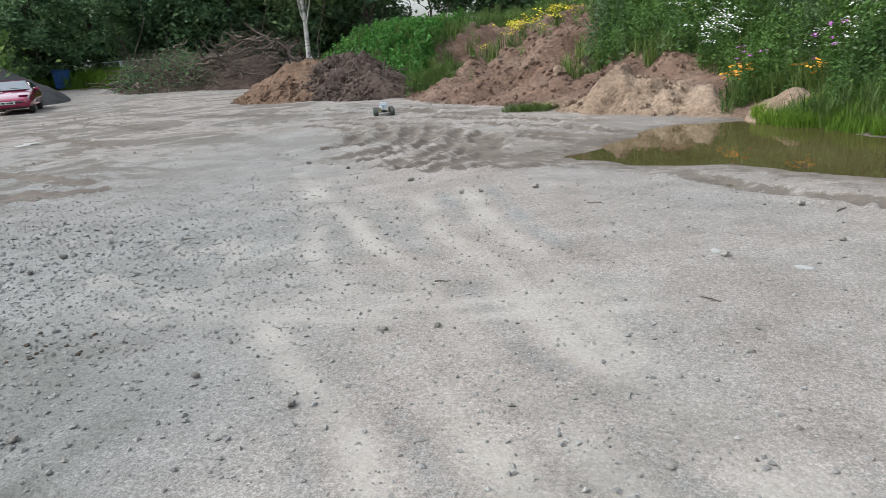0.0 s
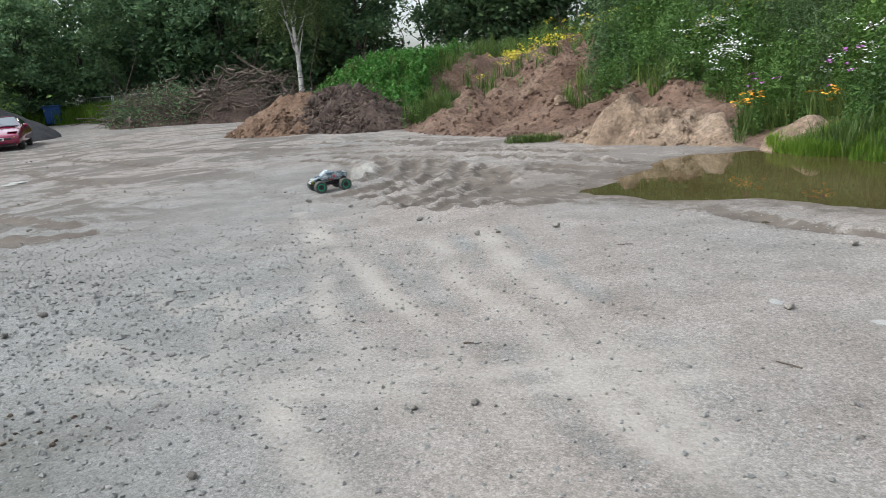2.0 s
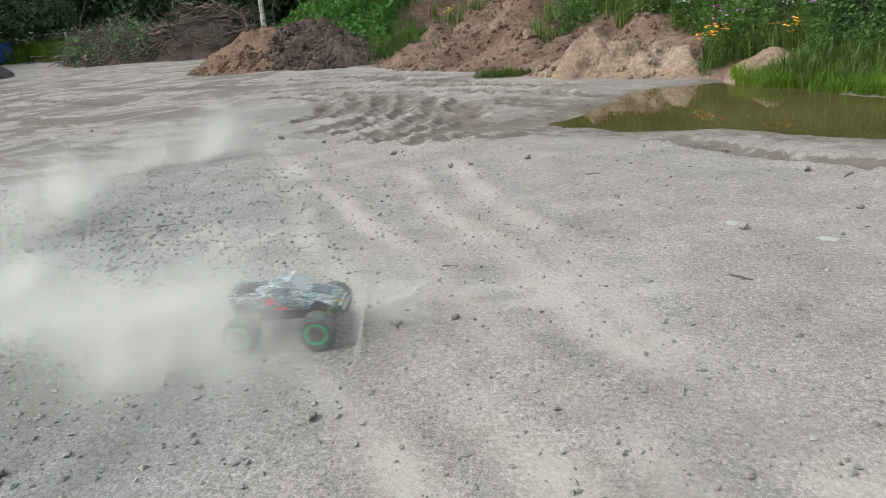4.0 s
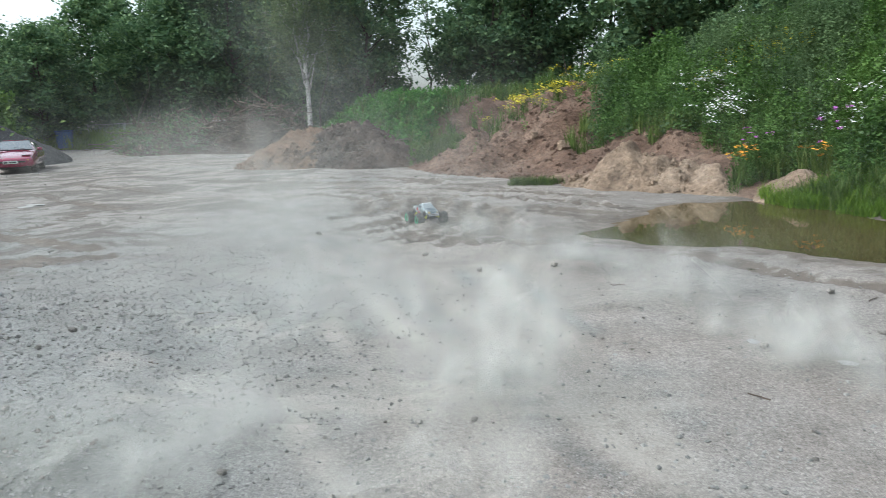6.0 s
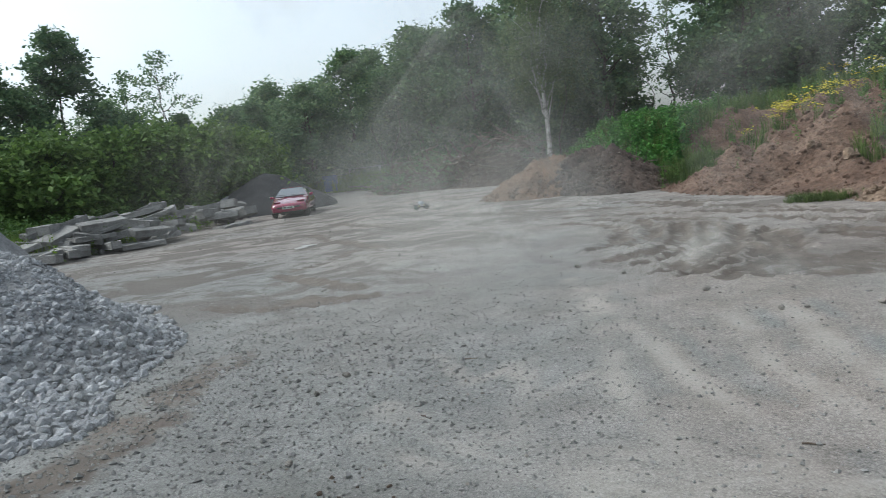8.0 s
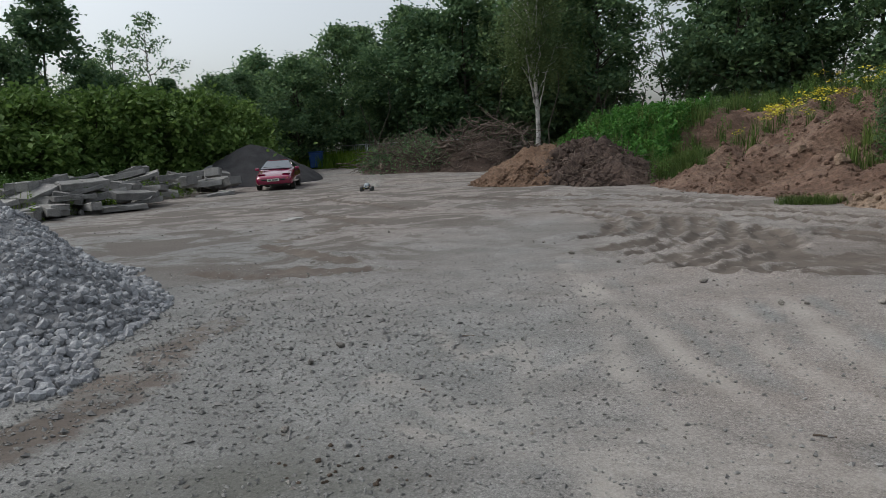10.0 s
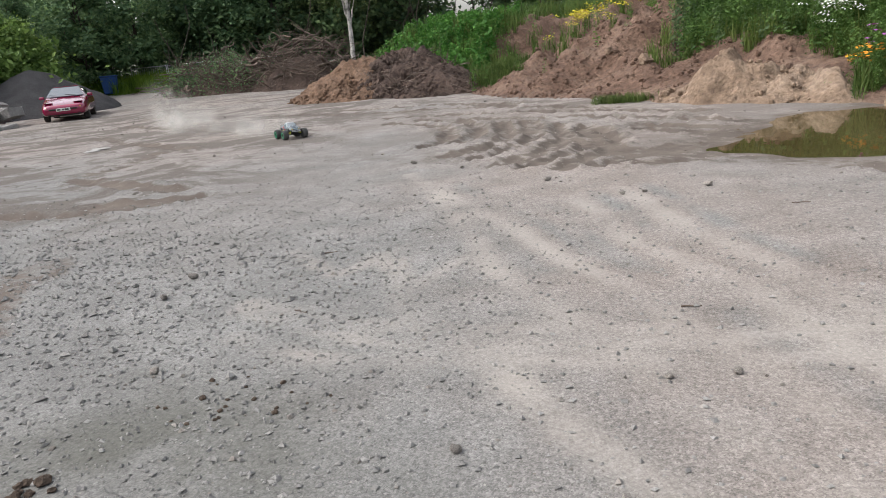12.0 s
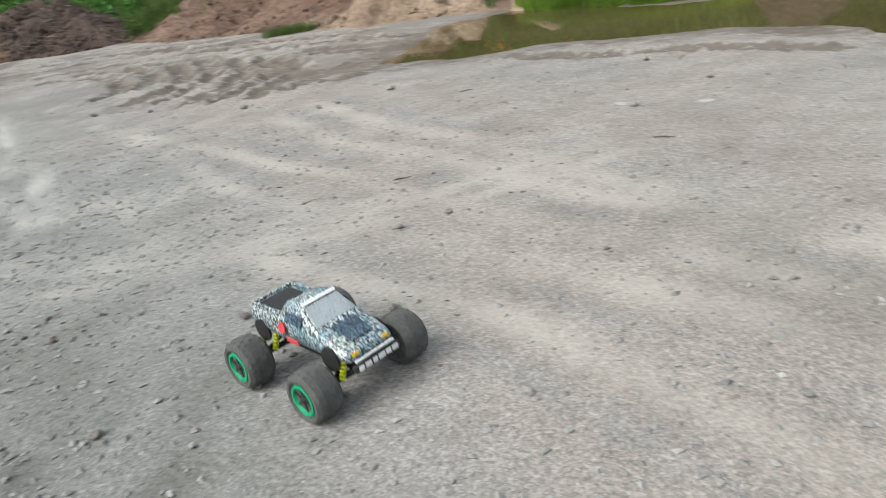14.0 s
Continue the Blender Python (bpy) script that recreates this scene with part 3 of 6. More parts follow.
def heap_height(lobes, x, y):
    z = np.full(np.shape(x), -0.4)
    for lx, ly, rad, h in lobes:
        t = 1 - np.hypot(x - lx, y - ly) / rad
        z = np.maximum(z, np.where(t > 0.82, h * (0.82 * 1.02 + (t - 0.82) * 0.55), h * np.where(t > 0, t * (1.12 - 0.12 * t), t)))
    return z


SAND_LOBES = [(-0.5, 14.4, 0.85, 0.85), (-0.1, 14.1, 0.8, 0.72), (0.35, 13.75, 0.75, 0.55), (0.85, 13.4, 0.6, 0.4), (-1.3, 14.5, 0.45, 0.25)]
GRAVEL_LOBES = [(-9.7, 1.9, 4.2, 2.5), (-6.7, 2.15, 1.72, 0.6)]


def crumbs(name, lobes, n, sizes, material, label, seed, twig=0):
    """Clods, and a few roots, lying on a tipped heap."""
    rng = np.random.default_rng(seed)
    x0, x1 = min(l[0] - l[2] for l in lobes), max(l[0] + l[2] for l in lobes)
    y0, y1 = min(l[1] - l[2] for l in lobes), max(l[1] + l[2] for l in lobes)
    x, y = rng.uniform(x0, x1, n), rng.uniform(y0, y1, n)
    ux, uy = x + 0.35 * lumps(x, y, 0.9, 3), y + 0.35 * lumps(x + 9, y, 0.9, 3)
    z = heap_height(lobes, ux, uy)
    keep = z > -0.02
    x, y, z = x[keep], y[keep], np.maximum(z[keep], 0)
    s = sizes[0] * (sizes[1] / sizes[0]) ** (rng.random(len(x)) ** 2.2)
    at = np.stack([x, y, z + 0.08 * lumps(x, y, 2.2, 3) * smooth(0, 0.4, z) + ground_z(x, y) + s * 0.4], -1)
    which = rng.integers(0, 4, len(x))
    v, f = joined([stamp(*rough_stone(200 + k, 1, 0.8), at[which == k], s[which == k], turns(rng, int((which == k).sum()))) for k in range(4)])
    thing(name, mesh_np(name, v, f), material, label, "clods", kind="stuff")
    if twig:
        pairs = []
        for p in at[rng.integers(0, len(at), twig)]:
            d = rng.normal(0, 1, 3) * (1, 1, 0.5)
            pairs.append(limb(rng, p, p + d / np.linalg.norm(d) * rng.uniform(0.2, 0.7) + (0, 0, 0.1), rng.uniform(0.008, 0.018), 0.004, 3, 0.12, 4))
        v, f = joined(pairs)
        thing("root_litter", mesh_np("root_litter", v, f, True), DEADWOOD, "thin dead roots sticking out of the topsoil", "roots", kind="stuff")


def build_heaps():
    orange = surface("orange_brown_soil", [(0.115, 0.07, 0.045), (0.172, 0.108, 0.071), (0.225, 0.150, 0.105)], 1, 10, 0.95, 1.0, depth=0.1, vary=0.5)
    heap("soil_mound", (-11.2, 23.0), [(-11.3, 23.2, 2.75, 1.3)], 0.08, orange, "conical mound of orange-brown soil on the yard", 0.26)
    heap("topsoil_mound", (-9.3, 22.8), [(-10.3, 23.1, 2.3, 1.32), (-9.3, 22.8, 2.2, 1.22)], 0.08, DARKSOIL, "dark crumbly topsoil mound with roots beside the orange soil", 0.42)
    heap("low_soil_mound", (-7.9, 21.2), [(-8.1, 21.3, 1.45, 0.8), (-7.4, 21.0, 0.9, 0.4)], 0.07, DARKSOIL, "low rounded dark soil mound beside the taller ones", 0.25)
    heap("sand_mound", (0.0, 14.0), SAND_LOBES, 0.05, SAND, "pale sand mound slipped from the bank by the puddle", 0.36)
    heap("sand_patch", (2.1, 12.9), [(2.1, 12.7, 0.7, 0.4)], 0.07, SAND, "small pale sandy slip in the weedy bank", 0.14)
    heap("dirt_mound", (5.0, 10.0), [(5.0, 10.0, 1.0, 0.7)], 0.07, DARKSOIL, "dark crumbled dirt mound by the puddle", 0.25)
    heap("chippings_mound", (-29.6, 26.2), [(-29.6, 26.4, 3.6, 2.1)], 0.2, COAL, "dark chippings mound behind the parked car", 0.06)
    heap("grit_mound", (-30.6, 24.6), [(-30.6, 24.6, 2.0, 1.1)], 0.15, FINES, "small grey grit mound beside the dark chippings", 0.06)
    crumbs("orange_clods", [(-11.3, 23.2, 2.75, 1.3)], 2600, (0.02, 0.10), orange, "orange-brown earth clods lying on the soil mound", 301)
    crumbs("topsoil_clods", [(-10.3, 23.1, 2.3, 1.32), (-9.3, 22.8, 2.2, 1.22)], 3600, (0.03, 0.15), DARKSOIL, "dark earth clods lying on the topsoil mound", 302, 420)
    crumbs("low_mound_clods", [(-8.1, 21.3, 1.45, 0.8), (-7.4, 21.0, 0.9, 0.4)], 1500, (0.02, 0.09), DARKSOIL, "dark earth clods lying on the low mound", 303, 60)
    crumbs("sand_clods", SAND_LOBES, 900, (0.012, 0.07), SAND, "pale sandy clods lying on the sand mound", 304)
    heap("gravel_mound", (-9.0, 2.0), GRAVEL_LOBES, 0.1, FINES, "mound of crushed grey stone tipped on the yard", 0.05)
    heap("fines_mound", (-13.2, 4.2), [(-13.2, 4.0, 3.3, 3.1)], 0.12, FINES, "tall pale mound of fine grey stone dust", 0.1)


# ---------------------------------------------------------------- plants
def leaf_cloud(rng, centres, each, spread, size, flat=1.0):
    """Leaves scattered round clump centres."""
    n = len(centres) * each
    off = rng.normal(0, 1, (n, 3)) * spread * np.array([1, 1, flat])
    at = np.repeat(centres, each, 0) + off
    return stamp(LEAF_V, LEAF_F, at, size * rng.uniform(0.6, 1.4, n), turns(rng, n, 1.2))


def limb(rng, a, b, r0, r1, steps=5, wander=0.06, sides=6):
    """A crooked tapered branch as arrays of quads."""
    a, b = np.array(a, float), np.array(b, float)
    n = steps + 1
    t = np.linspace(0, 1, n)[:, None]
    mid = a + (b - a) * t
    mid[1:-1] += rng.normal(0, wander * np.linalg.norm(b - a), (n - 2, 3)) * 0.5
    d = (b - a) / np.linalg.norm(b - a)
    u = np.cross(d, (0.3, 0.9, 0.31) if abs(d[2]) > 0.8 else (0, 0, 1))
    u /= np.linalg.norm(u)
    w = np.cross(d, u)
    ang = np.arange(sides) * 2 * np.pi / sides
    r = (r0 + (r1 - r0) * t)[:, :, None]
    ring = np.cos(ang)[None, :, None] * u + np.sin(ang)[None, :, None] * w
    v = (mid[:, None] + r * ring).reshape(-1, 3)
    i = np.arange(steps)[:, None] * sides
    k = np.arange(sides)[None]
    f = np.stack([i + k, i + (k + 1) % sides, i + sides + (k + 1) % sides, i + sides + k], -1).reshape(-1, 4)
    return v, f


def make_tree(name, seed, height, width, leaf, bark, base=0.25, trunk=0.16, clumps=70, each=60, size=0.32, label="", slim=False):
    rng = np.random.default_rng(seed)
    root = tagged(new(name), label, "tree", "trees round the yard")
    wood = [limb(rng, (0, 0, -0.3), (rng.normal(0, 0.2), rng.normal(0, 0.2), height * 0.92), trunk, 0.02, 8, 0.02, 8)]
    centres = []
    n = 0
    while n < clumps:
        h = rng.uniform(base, 1.0)
        prof = math.sin(math.pi * min(1, (h - base * 0.6) / (1.02 - base * 0.6)) ** 0.8) ** 0.7 if not slim else (1.02 - h) * 0.9 + 0.12
        r = width * prof * math.sqrt(rng.uniform(0.05, 1)) * rng.uniform(0.75, 1.1)
        a = rng.uniform(0, 2 * math.pi)
        lobe = 1 + 0.28 * math.sin(3 * a + seed) * math.sin(5 * h + seed)
        c = (r * lobe * math.cos(a), r * lobe * math.sin(a), h * height)
        centres.append(c)
        if n % 3 == 0:
            wood.append(limb(rng, (0, 0, max(0.6, c[2] - 0.5 * r - 0.3)), c, trunk * 0.35, 0.012, 4, 0.08, 5))
        n += 1
    v, f = joined(wood)
    part("trunk", mesh_np("trunk", v, f, True), bark, root)
    v, f = leaf_cloud(rng, np.array(centres), each, (width * 0.125, width * 0.125, width * 0.085), size)
    part("crown", mesh_np("crown", v, f), leaf, root)
    return root


def build_trees():
    kinds = [make_tree("tree", 1, 12, 3.4, FOREST, BARK, 0.12, 0.17, 105, 110, 0.33, "tall dark green broadleaf tree at the edge of the wood"),
             make_tree("tree", 2, 13, 2.9, FOREST, BARK, 0.2, 0.16, 95, 110, 0.32, "tall dark green broadleaf tree at the edge of the wood"),
             make_tree("tree", 3, 10.5, 3.8, FOREST, BARK, 0.1, 0.18, 110, 110, 0.33, "spreading dark green tree at the edge of the wood"),
             make_tree("tree", 4, 12.5, 2.4, FOREST, BARK, 0.34, 0.13, 40, 42, 0.26, "thin tree with an open crown against the sky")]
    bush = make_tree("bush", 5, 4.6, 2.6, BRIGHTLEAF, BARK, 0.02, 0.06, 90, 90, 0.26, "bright green bushy young tree beside the yard")
    bush["category"] = "bush"
    rng = np.random.default_rng(11)
    used = {0: 0}

    def put(kind, az, d, scale=1.0, turn=None):
        a = radians(az)
        x, y = d * math.sin(a), d * math.cos(a)
        z = max(float(ground_z(x, y)), float(bank_z(x, y)) if x > -24 else -1) - 0.1
        m = Matrix.Translation((x, y, z)) @ Matrix.Rotation(rng.uniform(0, 6.3) if turn is None else turn, 4, "Z")
        if id(kind) in used:
            ob = copy_thing(kind, m)
        else:
            used[id(kind)] = 1
            ob = kind
            ob.matrix_basis = m
        ob.scale = (scale * rng.uniform(0.9, 1.1), scale * rng.uniform(0.9, 1.1), scale)
        return ob

    # the wood behind the yard, from the far left round to the right
    for az in np.arange(-50, -21, 2.6):
        put(kinds[rng.integers(0, 3)], az + rng.uniform(-0.8, 0.8), rng.uniform(52, 60), rng.uniform(0.92, 1.1) * np.interp(az, [-50, -44, -36, -6], [0.62, 0.72, 1.0, 1.05]))
    for az in np.arange(-47, -23, 3.4):
        put(kinds[rng.integers(0, 3)], az + rng.uniform(-1, 1), rng.uniform(64, 72), rng.uniform(1.0, 1.15) * np.interp(az, [-50, -44, -36, -6], [0.6, 0.75, 1.0, 1.05]))
    for az, d, k, s in ((-19.8, 58, 3, 0.85), (-17.4, 60, 3, 0.9), (-14.8, 54, 1, 1.0), (-12.3, 52, 0, 1.05), (-9.6, 53, 2, 1.1), (-7.9, 56, 1, 0.95), (-5.6, 60, 3, 0.95), (-3.4, 52, 0, 1.05), (-0.5, 51, 2, 1.15), (2.4, 52, 1, 1.0), (5, 51, 0, 1.05),
                        (8.5, 50, 0, 1.0), (11.5, 50, 2, 1.0), (15, 48, 0, 1.0), (19, 46, 1, 1.0), (24, 45, 2, 0.95), (30, 44, 0, 1), (36, 46, 1, 1), (43, 45, 2, 1)):
        put(kinds[k], az, d, s)
    # trees and bushes beyond the slab pile
    for az, d, k, s in ((-61.5, 47, 1, 0.86), (-66, 46, 0, 0.8), (-70, 44, 2, 0.85), (-76, 42, 0, 0.85), (-55, 50, 3, 0.82), (-57.5, 52, 3, 0.75), (-47.5, 55, 2, 0.78), (-84, 40, 1, 0.9), (-92, 40, 2, 0.9), (-63.6, 45, 2, 0.74), (-59, 50, 2, 0.7), (-57, 47, 2, 0.6), (-54, 48, 0, 0.5), (-51, 47, 2, 0.58), (-48.8, 49, 1, 0.5), (-45, 52, 2, 0.72)):
        put(kinds[k], az, d, s)
    for az, d, s in ((-49, 44, 1.0), (-52, 42, 1.1), (-55.5, 41, 1.15), (-59, 40, 1.1), (-63, 38, 1.1), (-68, 36, 1.0), (-73, 34, 1.05), (-79, 32, 1.0), (-46.5, 57, 1.2), (-86, 30, 1.0)):
        put(bush, az, d, s)
    # behind the camera, out of view, closing the yard
    for az in range(105, 270, 15):
        put(kinds[rng.integers(0, 3)], az, 45, 1.0)
    build_birch()


def build_birch():
    """A birch with several pale limbs rising from a low fork and curtains of hanging leaves."""
    rng = np.random.default_rng(210)
    root = tagged(new("birch_tree"), "slender white-barked birch with drooping pale leaves behind the heaps", "tree", "trees round the yard")
    root.matrix_basis = Matrix.Translation((-21.5, 42.9, 0.3))
    wood = [limb(rng, (0, 0, -0.4), (0.05, 0, 3.4), 0.17, 0.13, 4, 0.01, 9), limb(rng, (0.05, 0, 3.4), (-0.5, 0.2, 11.5), 0.13, 0.02, 7, 0.02, 7)]
    tips = []
    for k in range(17):
        h = 2.6 + 0.33 * k + rng.uniform(-0.2, 0.2)
        a = k * 2.4 + rng.uniform(-0.3, 0.3)
        r = rng.uniform(1.1, 2.3) * (1 - 0.03 * k)
        b = np.array((r * math.cos(a) - 0.3, r * math.sin(a), h + rng.uniform(2.0, 3.6)))
        wood.append(limb(rng, (0.05 - 0.05 * max(0, h - 3.4), 0, h), b, 0.06, 0.02, 5, 0.05, 6))
        tips.append(b)
        for _ in range(3):
            c = b + rng.normal(0, 1, 3) * (0.9, 0.9, 0.5) + (0, 0, 0.5)
            wood.append(limb(rng, b, c, 0.02, 0.008, 3, 0.08, 5))
            tips.append(c)
    v, f = joined(wood)
    part("trunk", mesh_np("trunk", v, f, True), BIRCH, root)
    strands = []
    for b in tips:
        for _ in range(7):
            c = b + rng.normal(0, 1, 3) * (0.55, 0.55, 0.4)
            long = rng.uniform(0.7, 2.4) if c[2] > 5 else rng.uniform(0.3, 0.8)
            n = int(26 * long)
            t = rng.random(n)
            strands.append(np.stack([c[0] + rng.normal(0, 0.10, n), c[1] + rng.normal(0, 0.10, n), c[2] - t * long], -1))
    at = np.concatenate(strands)
    v, f = stamp(LEAF_V, LEAF_F, at, 0.15 * rng.uniform(0.6, 1.4, len(at)), turns(rng, len(at), 1.3))
    part("crown", mesh_np("crown", v, f), BIRCHLEAF, root, "drooping curtains of small pale leaves")


def plant_template(seed, height, leaves, leaf, lean=0.12):
    """An upright weed: stem and leaves."""
    rng = np.random.default_rng(seed)
    n = leaves
    t = np.sort(rng.uniform(0.08, 1, n))
    at = np.stack([rng.normal(0, 0.03 + 0.10 * (1 - t)) * height, rng.normal(0, 0.03 + 0.10 * (1 - t)) * height, t * height], -1)
    v, f = stamp(LEAF_V, LEAF_F, at, leaf * rng.uniform(0.6, 1.3, n) * (1.15 - 0.6 * t), turns(rng, n, 1.0))
    stem = np.array([(-0.006, 0, 0), (0.006, 0, 0), (0.003, 0, height), (-0.003, 0, height)])
    return joined([(v, f), (stem, LEAF_F)])


def grass_template(seed, blades, height, spread):
    rng = np.random.default_rng(seed)
    out = []
    for _ in range(blades):
        a, lean, h = rng.uniform(0, 6.28), rng.uniform(0.1, 0.6), height * rng.uniform(0.55, 1.15)
        x, y = rng.normal(0, spread, 2)
        dx, dy = math.cos(a) * lean * h, math.sin(a) * lean * h
        w = 0.007 + 0.004 * rng.random()
        px, py = -math.sin(a) * w, math.cos(a) * w
        v = np.array([(x - px, y - py, 0), (x + px, y + py, 0), (x + dx * 0.35 + px, y + dy * 0.35 + py, h * 0.6), (x + dx * 0.35 - px, y + dy * 0.35 - py, h * 0.6), (x + dx, y + dy, h), (x + dx, y + dy, h)])
        out.append((v, np.array([(0, 1, 2, 3), (3, 2, 4, 5)])))
    return joined(out)


def head_template(seed, n, radius, size, height):
    """A loose flower head on a stem."""
    rng = np.random.default_rng(seed)
    at = rng.normal(0, radius, (n, 3)) * np.array([1, 1, 0.35]) + np.array([0, 0, height])
    return stamp(LEAF_V * np.array([1, 1.6, 1]), LEAF_F, at, size * rng.uniform(0.7, 1.3, n), turns(rng, n, 0.5))


def scatter(name, templates, x, y, sizes, material, label, category, lift=0.0, seed=0, tilt=0.12):
    rng = np.random.default_rng(seed)
    z = np.maximum(bank_z(x, y), ground_z(x, y)) - 0.03 + lift
    at = np.stack([x, y, z], -1)
    which = rng.integers(0, len(templates), len(x))
    pairs = []
    for k, (v, f) in enumerate(templates):
        sel = which == k
        if sel.any():
            pairs.append(stamp(v, f, at[sel], sizes[sel], turns(rng, int(sel.sum()), tilt)))
    v, f = joined(pairs)
    return thing(name, mesh_np(name, v, f), material, label, category, kind="stuff")


def green_mask(x, y):
    """How thickly the bank is overgrown at a place, 0 to 1."""
    s = distance_inside(x, y, BANK_FOOT)
    patch = lumps(x, y, 0.8, 3)
    right = smooth(-0.6, 1.2, x - 0.35 * np.maximum(0, 20 - y) + 0.6 * patch + 1.6)
    top = smooth(6.5, 8.5, s + 1.5 * patch)
    left = smooth(-6.4, -7.6, x + 0.5 * patch)
    bare = np.maximum(right, np.maximum(top, left))
    sand = np.maximum(smooth(1.5, 1.0, np.hypot(x + 0.6, y - 14.7) * 0.8), smooth(1.1, 0.7, np.hypot(x - 0.6, y - 14.3)))
    sand = np.maximum(sand, smooth(0.9, 0.5, np.hypot(x - 2.0, y - 12.6)))
    return np.clip(np.maximum(bare, 0.35 * smooth(0.1, 0.4, patch)) - sand, 0, 1) * (s > 0.02)


def build_bank_plants():
    rng = np.random.default_rng(5)

    def sample(n, x0, x1, y0, y1, power=1.0):
        x, y = rng.uniform(x0, x1, n), rng.uniform(y0, y1, n)
        keep = rng.random(n) < green_mask(x, y) ** power
        return x[keep], y[keep]

    weeds = [plant_template(i, 0.95, 42, 0.105) for i in range(5)]
    tufts = [grass_template(i, 16, 0.55, 0.06) for i in range(4)]
    # tall weeds over the slope and crest
    x, y = sample(11500, -1.5, 9, 10, 21)
    near = smooth(0.1, 1.6, distance_inside(x, y, BANK_FOOT)) * np.clip(0.85 + 1.1 * lumps(x, y, 0.75, 3), 0.35, 1.35)
    pale = lumps(x + 50, y, 0.7, 3) + 0.12 * rng.normal(0, 1, len(x)) > 0.06
    size = rng.uniform(0.6, 1.2, len(x)) * (0.3 + 0.8 * near)
    scatter("tall_weeds", weeds, x[~pale], y[~pale], size[~pale], WEED, "dense tall green weeds covering the bank", "weeds", seed=1)
    scatter("mugwort", [plant_template(90 + i, 1.15, 46, 0.085) for i in range(4)], x[pale], y[pale], size[pale] * 1.05, MUGWORT, "tall grey-green mugwort stalks on the bank", "weeds", seed=11)
    x, y = sample(6500, -22, 6, 19, 34)
    scatter("crest_weeds", weeds, x, y, rng.uniform(0.4, 0.85, len(x)), WEED, "green weeds along the crest of the bank", "weeds", seed=2)
    x, y = sample(6000, -2, 9, 9.5, 20)
    scatter("bank_grass", tufts, x, y, rng.uniform(0.4, 1.0, len(x)), GRASS, "long grass among the weeds on the bank", "grass", seed=3)
    x, y = sample(3500, -20, 4, 20, 34)
    scatter("crest_grass", tufts, x, y, rng.uniform(0.7, 1.4, len(x)), GRASS, "long grass along the crest of the bank", "grass", seed=4)
    # lush grass strip at the water's edge
    n = 9000
    x = rng.uniform(1.6, 7.5, n)
    y = rng.uniform(9.3, 12.5, n)
    s = distance_inside(x, y, BANK_FOOT)
    keep = (s > -0.35) & (s < 1.3) & (rng.random(n) < smooth(-0.4, 0.1, s + 0.3 * lumps(x, y, 2, 2)))
    scatter("shore_grass", tufts, x[keep], y[keep], rng.uniform(0.22, 0.5, keep.sum()), LIME, "bright lime green grass at the edge of the puddle", "grass", seed=5)
    # dense climbing green over the left end of the bank
    n = 900
    x, y = rng.uniform(-13.5, -7.2, n), rng.uniform(22, 29, n)
    keep = (distance_inside(x, y, BANK_FOOT) > 0.1) & (rng.random(n) < 0.95)
    scatter("climbers", [plant_template(40 + i, 0.7, 60, 0.17) for i in range(4)], x[keep], y[keep], rng.uniform(0.7, 1.25, keep.sum()), IVY, "thick green climbing plants over the end of the bank", "climber", seed=6)
    # flowers
    def flowers(name, spots, n, templates, material, label, spread, seed, size=1.0):
        r = np.random.default_rng(seed)
        pick = r.integers(0, len(spots), n)
        c = np.array(spots)[pick]
        x, y = c[:, 0] + r.normal(0, spread, n), c[:, 1] + r.normal(0, spread, n)
        ok = distance_inside(x, y, BANK_FOOT) > 0.1
        scatter(name, templates, x[ok], y[ok], r.uniform(0.75, 1.2, ok.sum()) * size, material, label, "flowers", seed=seed)

    flowers("white_flowers", [(3.0, 12.8), (3.2, 13.0), (1.1, 14.6), (1.3, 14.9), (1.0, 16.2), (1.2, 17.0), (4.0, 11.2)], 110, [head_template(60 + i, 10, 0.06, 0.042, 1.0) for i in range(3)], WHITE, "clusters of small white wild flowers", 0.35, 71)
    flowers("orange_flowers", [(1.35, 13.6), (1.5, 13.5), (2.4, 12.9)], 34, [head_template(70 + i, 5, 0.03, 0.055, 0.55) for i in range(3)], ORANGE, "orange marigold flowers in the weeds", 0.16, 72)
    flowers("purple_flowers", [(2.6, 13.0), (1.6, 13.3)], 12, [head_template(75 + i, 5, 0.03, 0.05, 0.8) for i in range(2)], PURPLE, "purple wild flowers in the weeds", 0.12, 73)
    flowers("yellow_flowers", [(-4.6, 25.4), (-4.2, 25.8), (-3.4, 26.5), (-1.5, 26.5), (1.7, 18.0), (2.4, 17.8)], 170, [head_template(80 + i, 14, 0.10, 0.06, 0.75) for i in range(3)], YELLOW, "yellow rape flowers on the crest of the bank", 0.5, 74)
    # low green on the yard's edge
    n = 110
    x, y = rng.normal(-2.3, 0.25, n), rng.normal(15.0, 0.12, n)
    scatter("yard_grass", tufts, x, y, rng.uniform(0.2, 0.42, n), GRASS, "small patch of bright grass at the foot of the soil bank", "grass", seed=8)
    n = 450
    x, y = rng.normal(-6.4, 0.3, n), rng.normal(22.0, 0.6, n)
    scatter("gap_grass", tufts, x, y, rng.uniform(0.4, 0.8, n), GRASS, "grass growing between the soil heaps", "grass", seed=9)


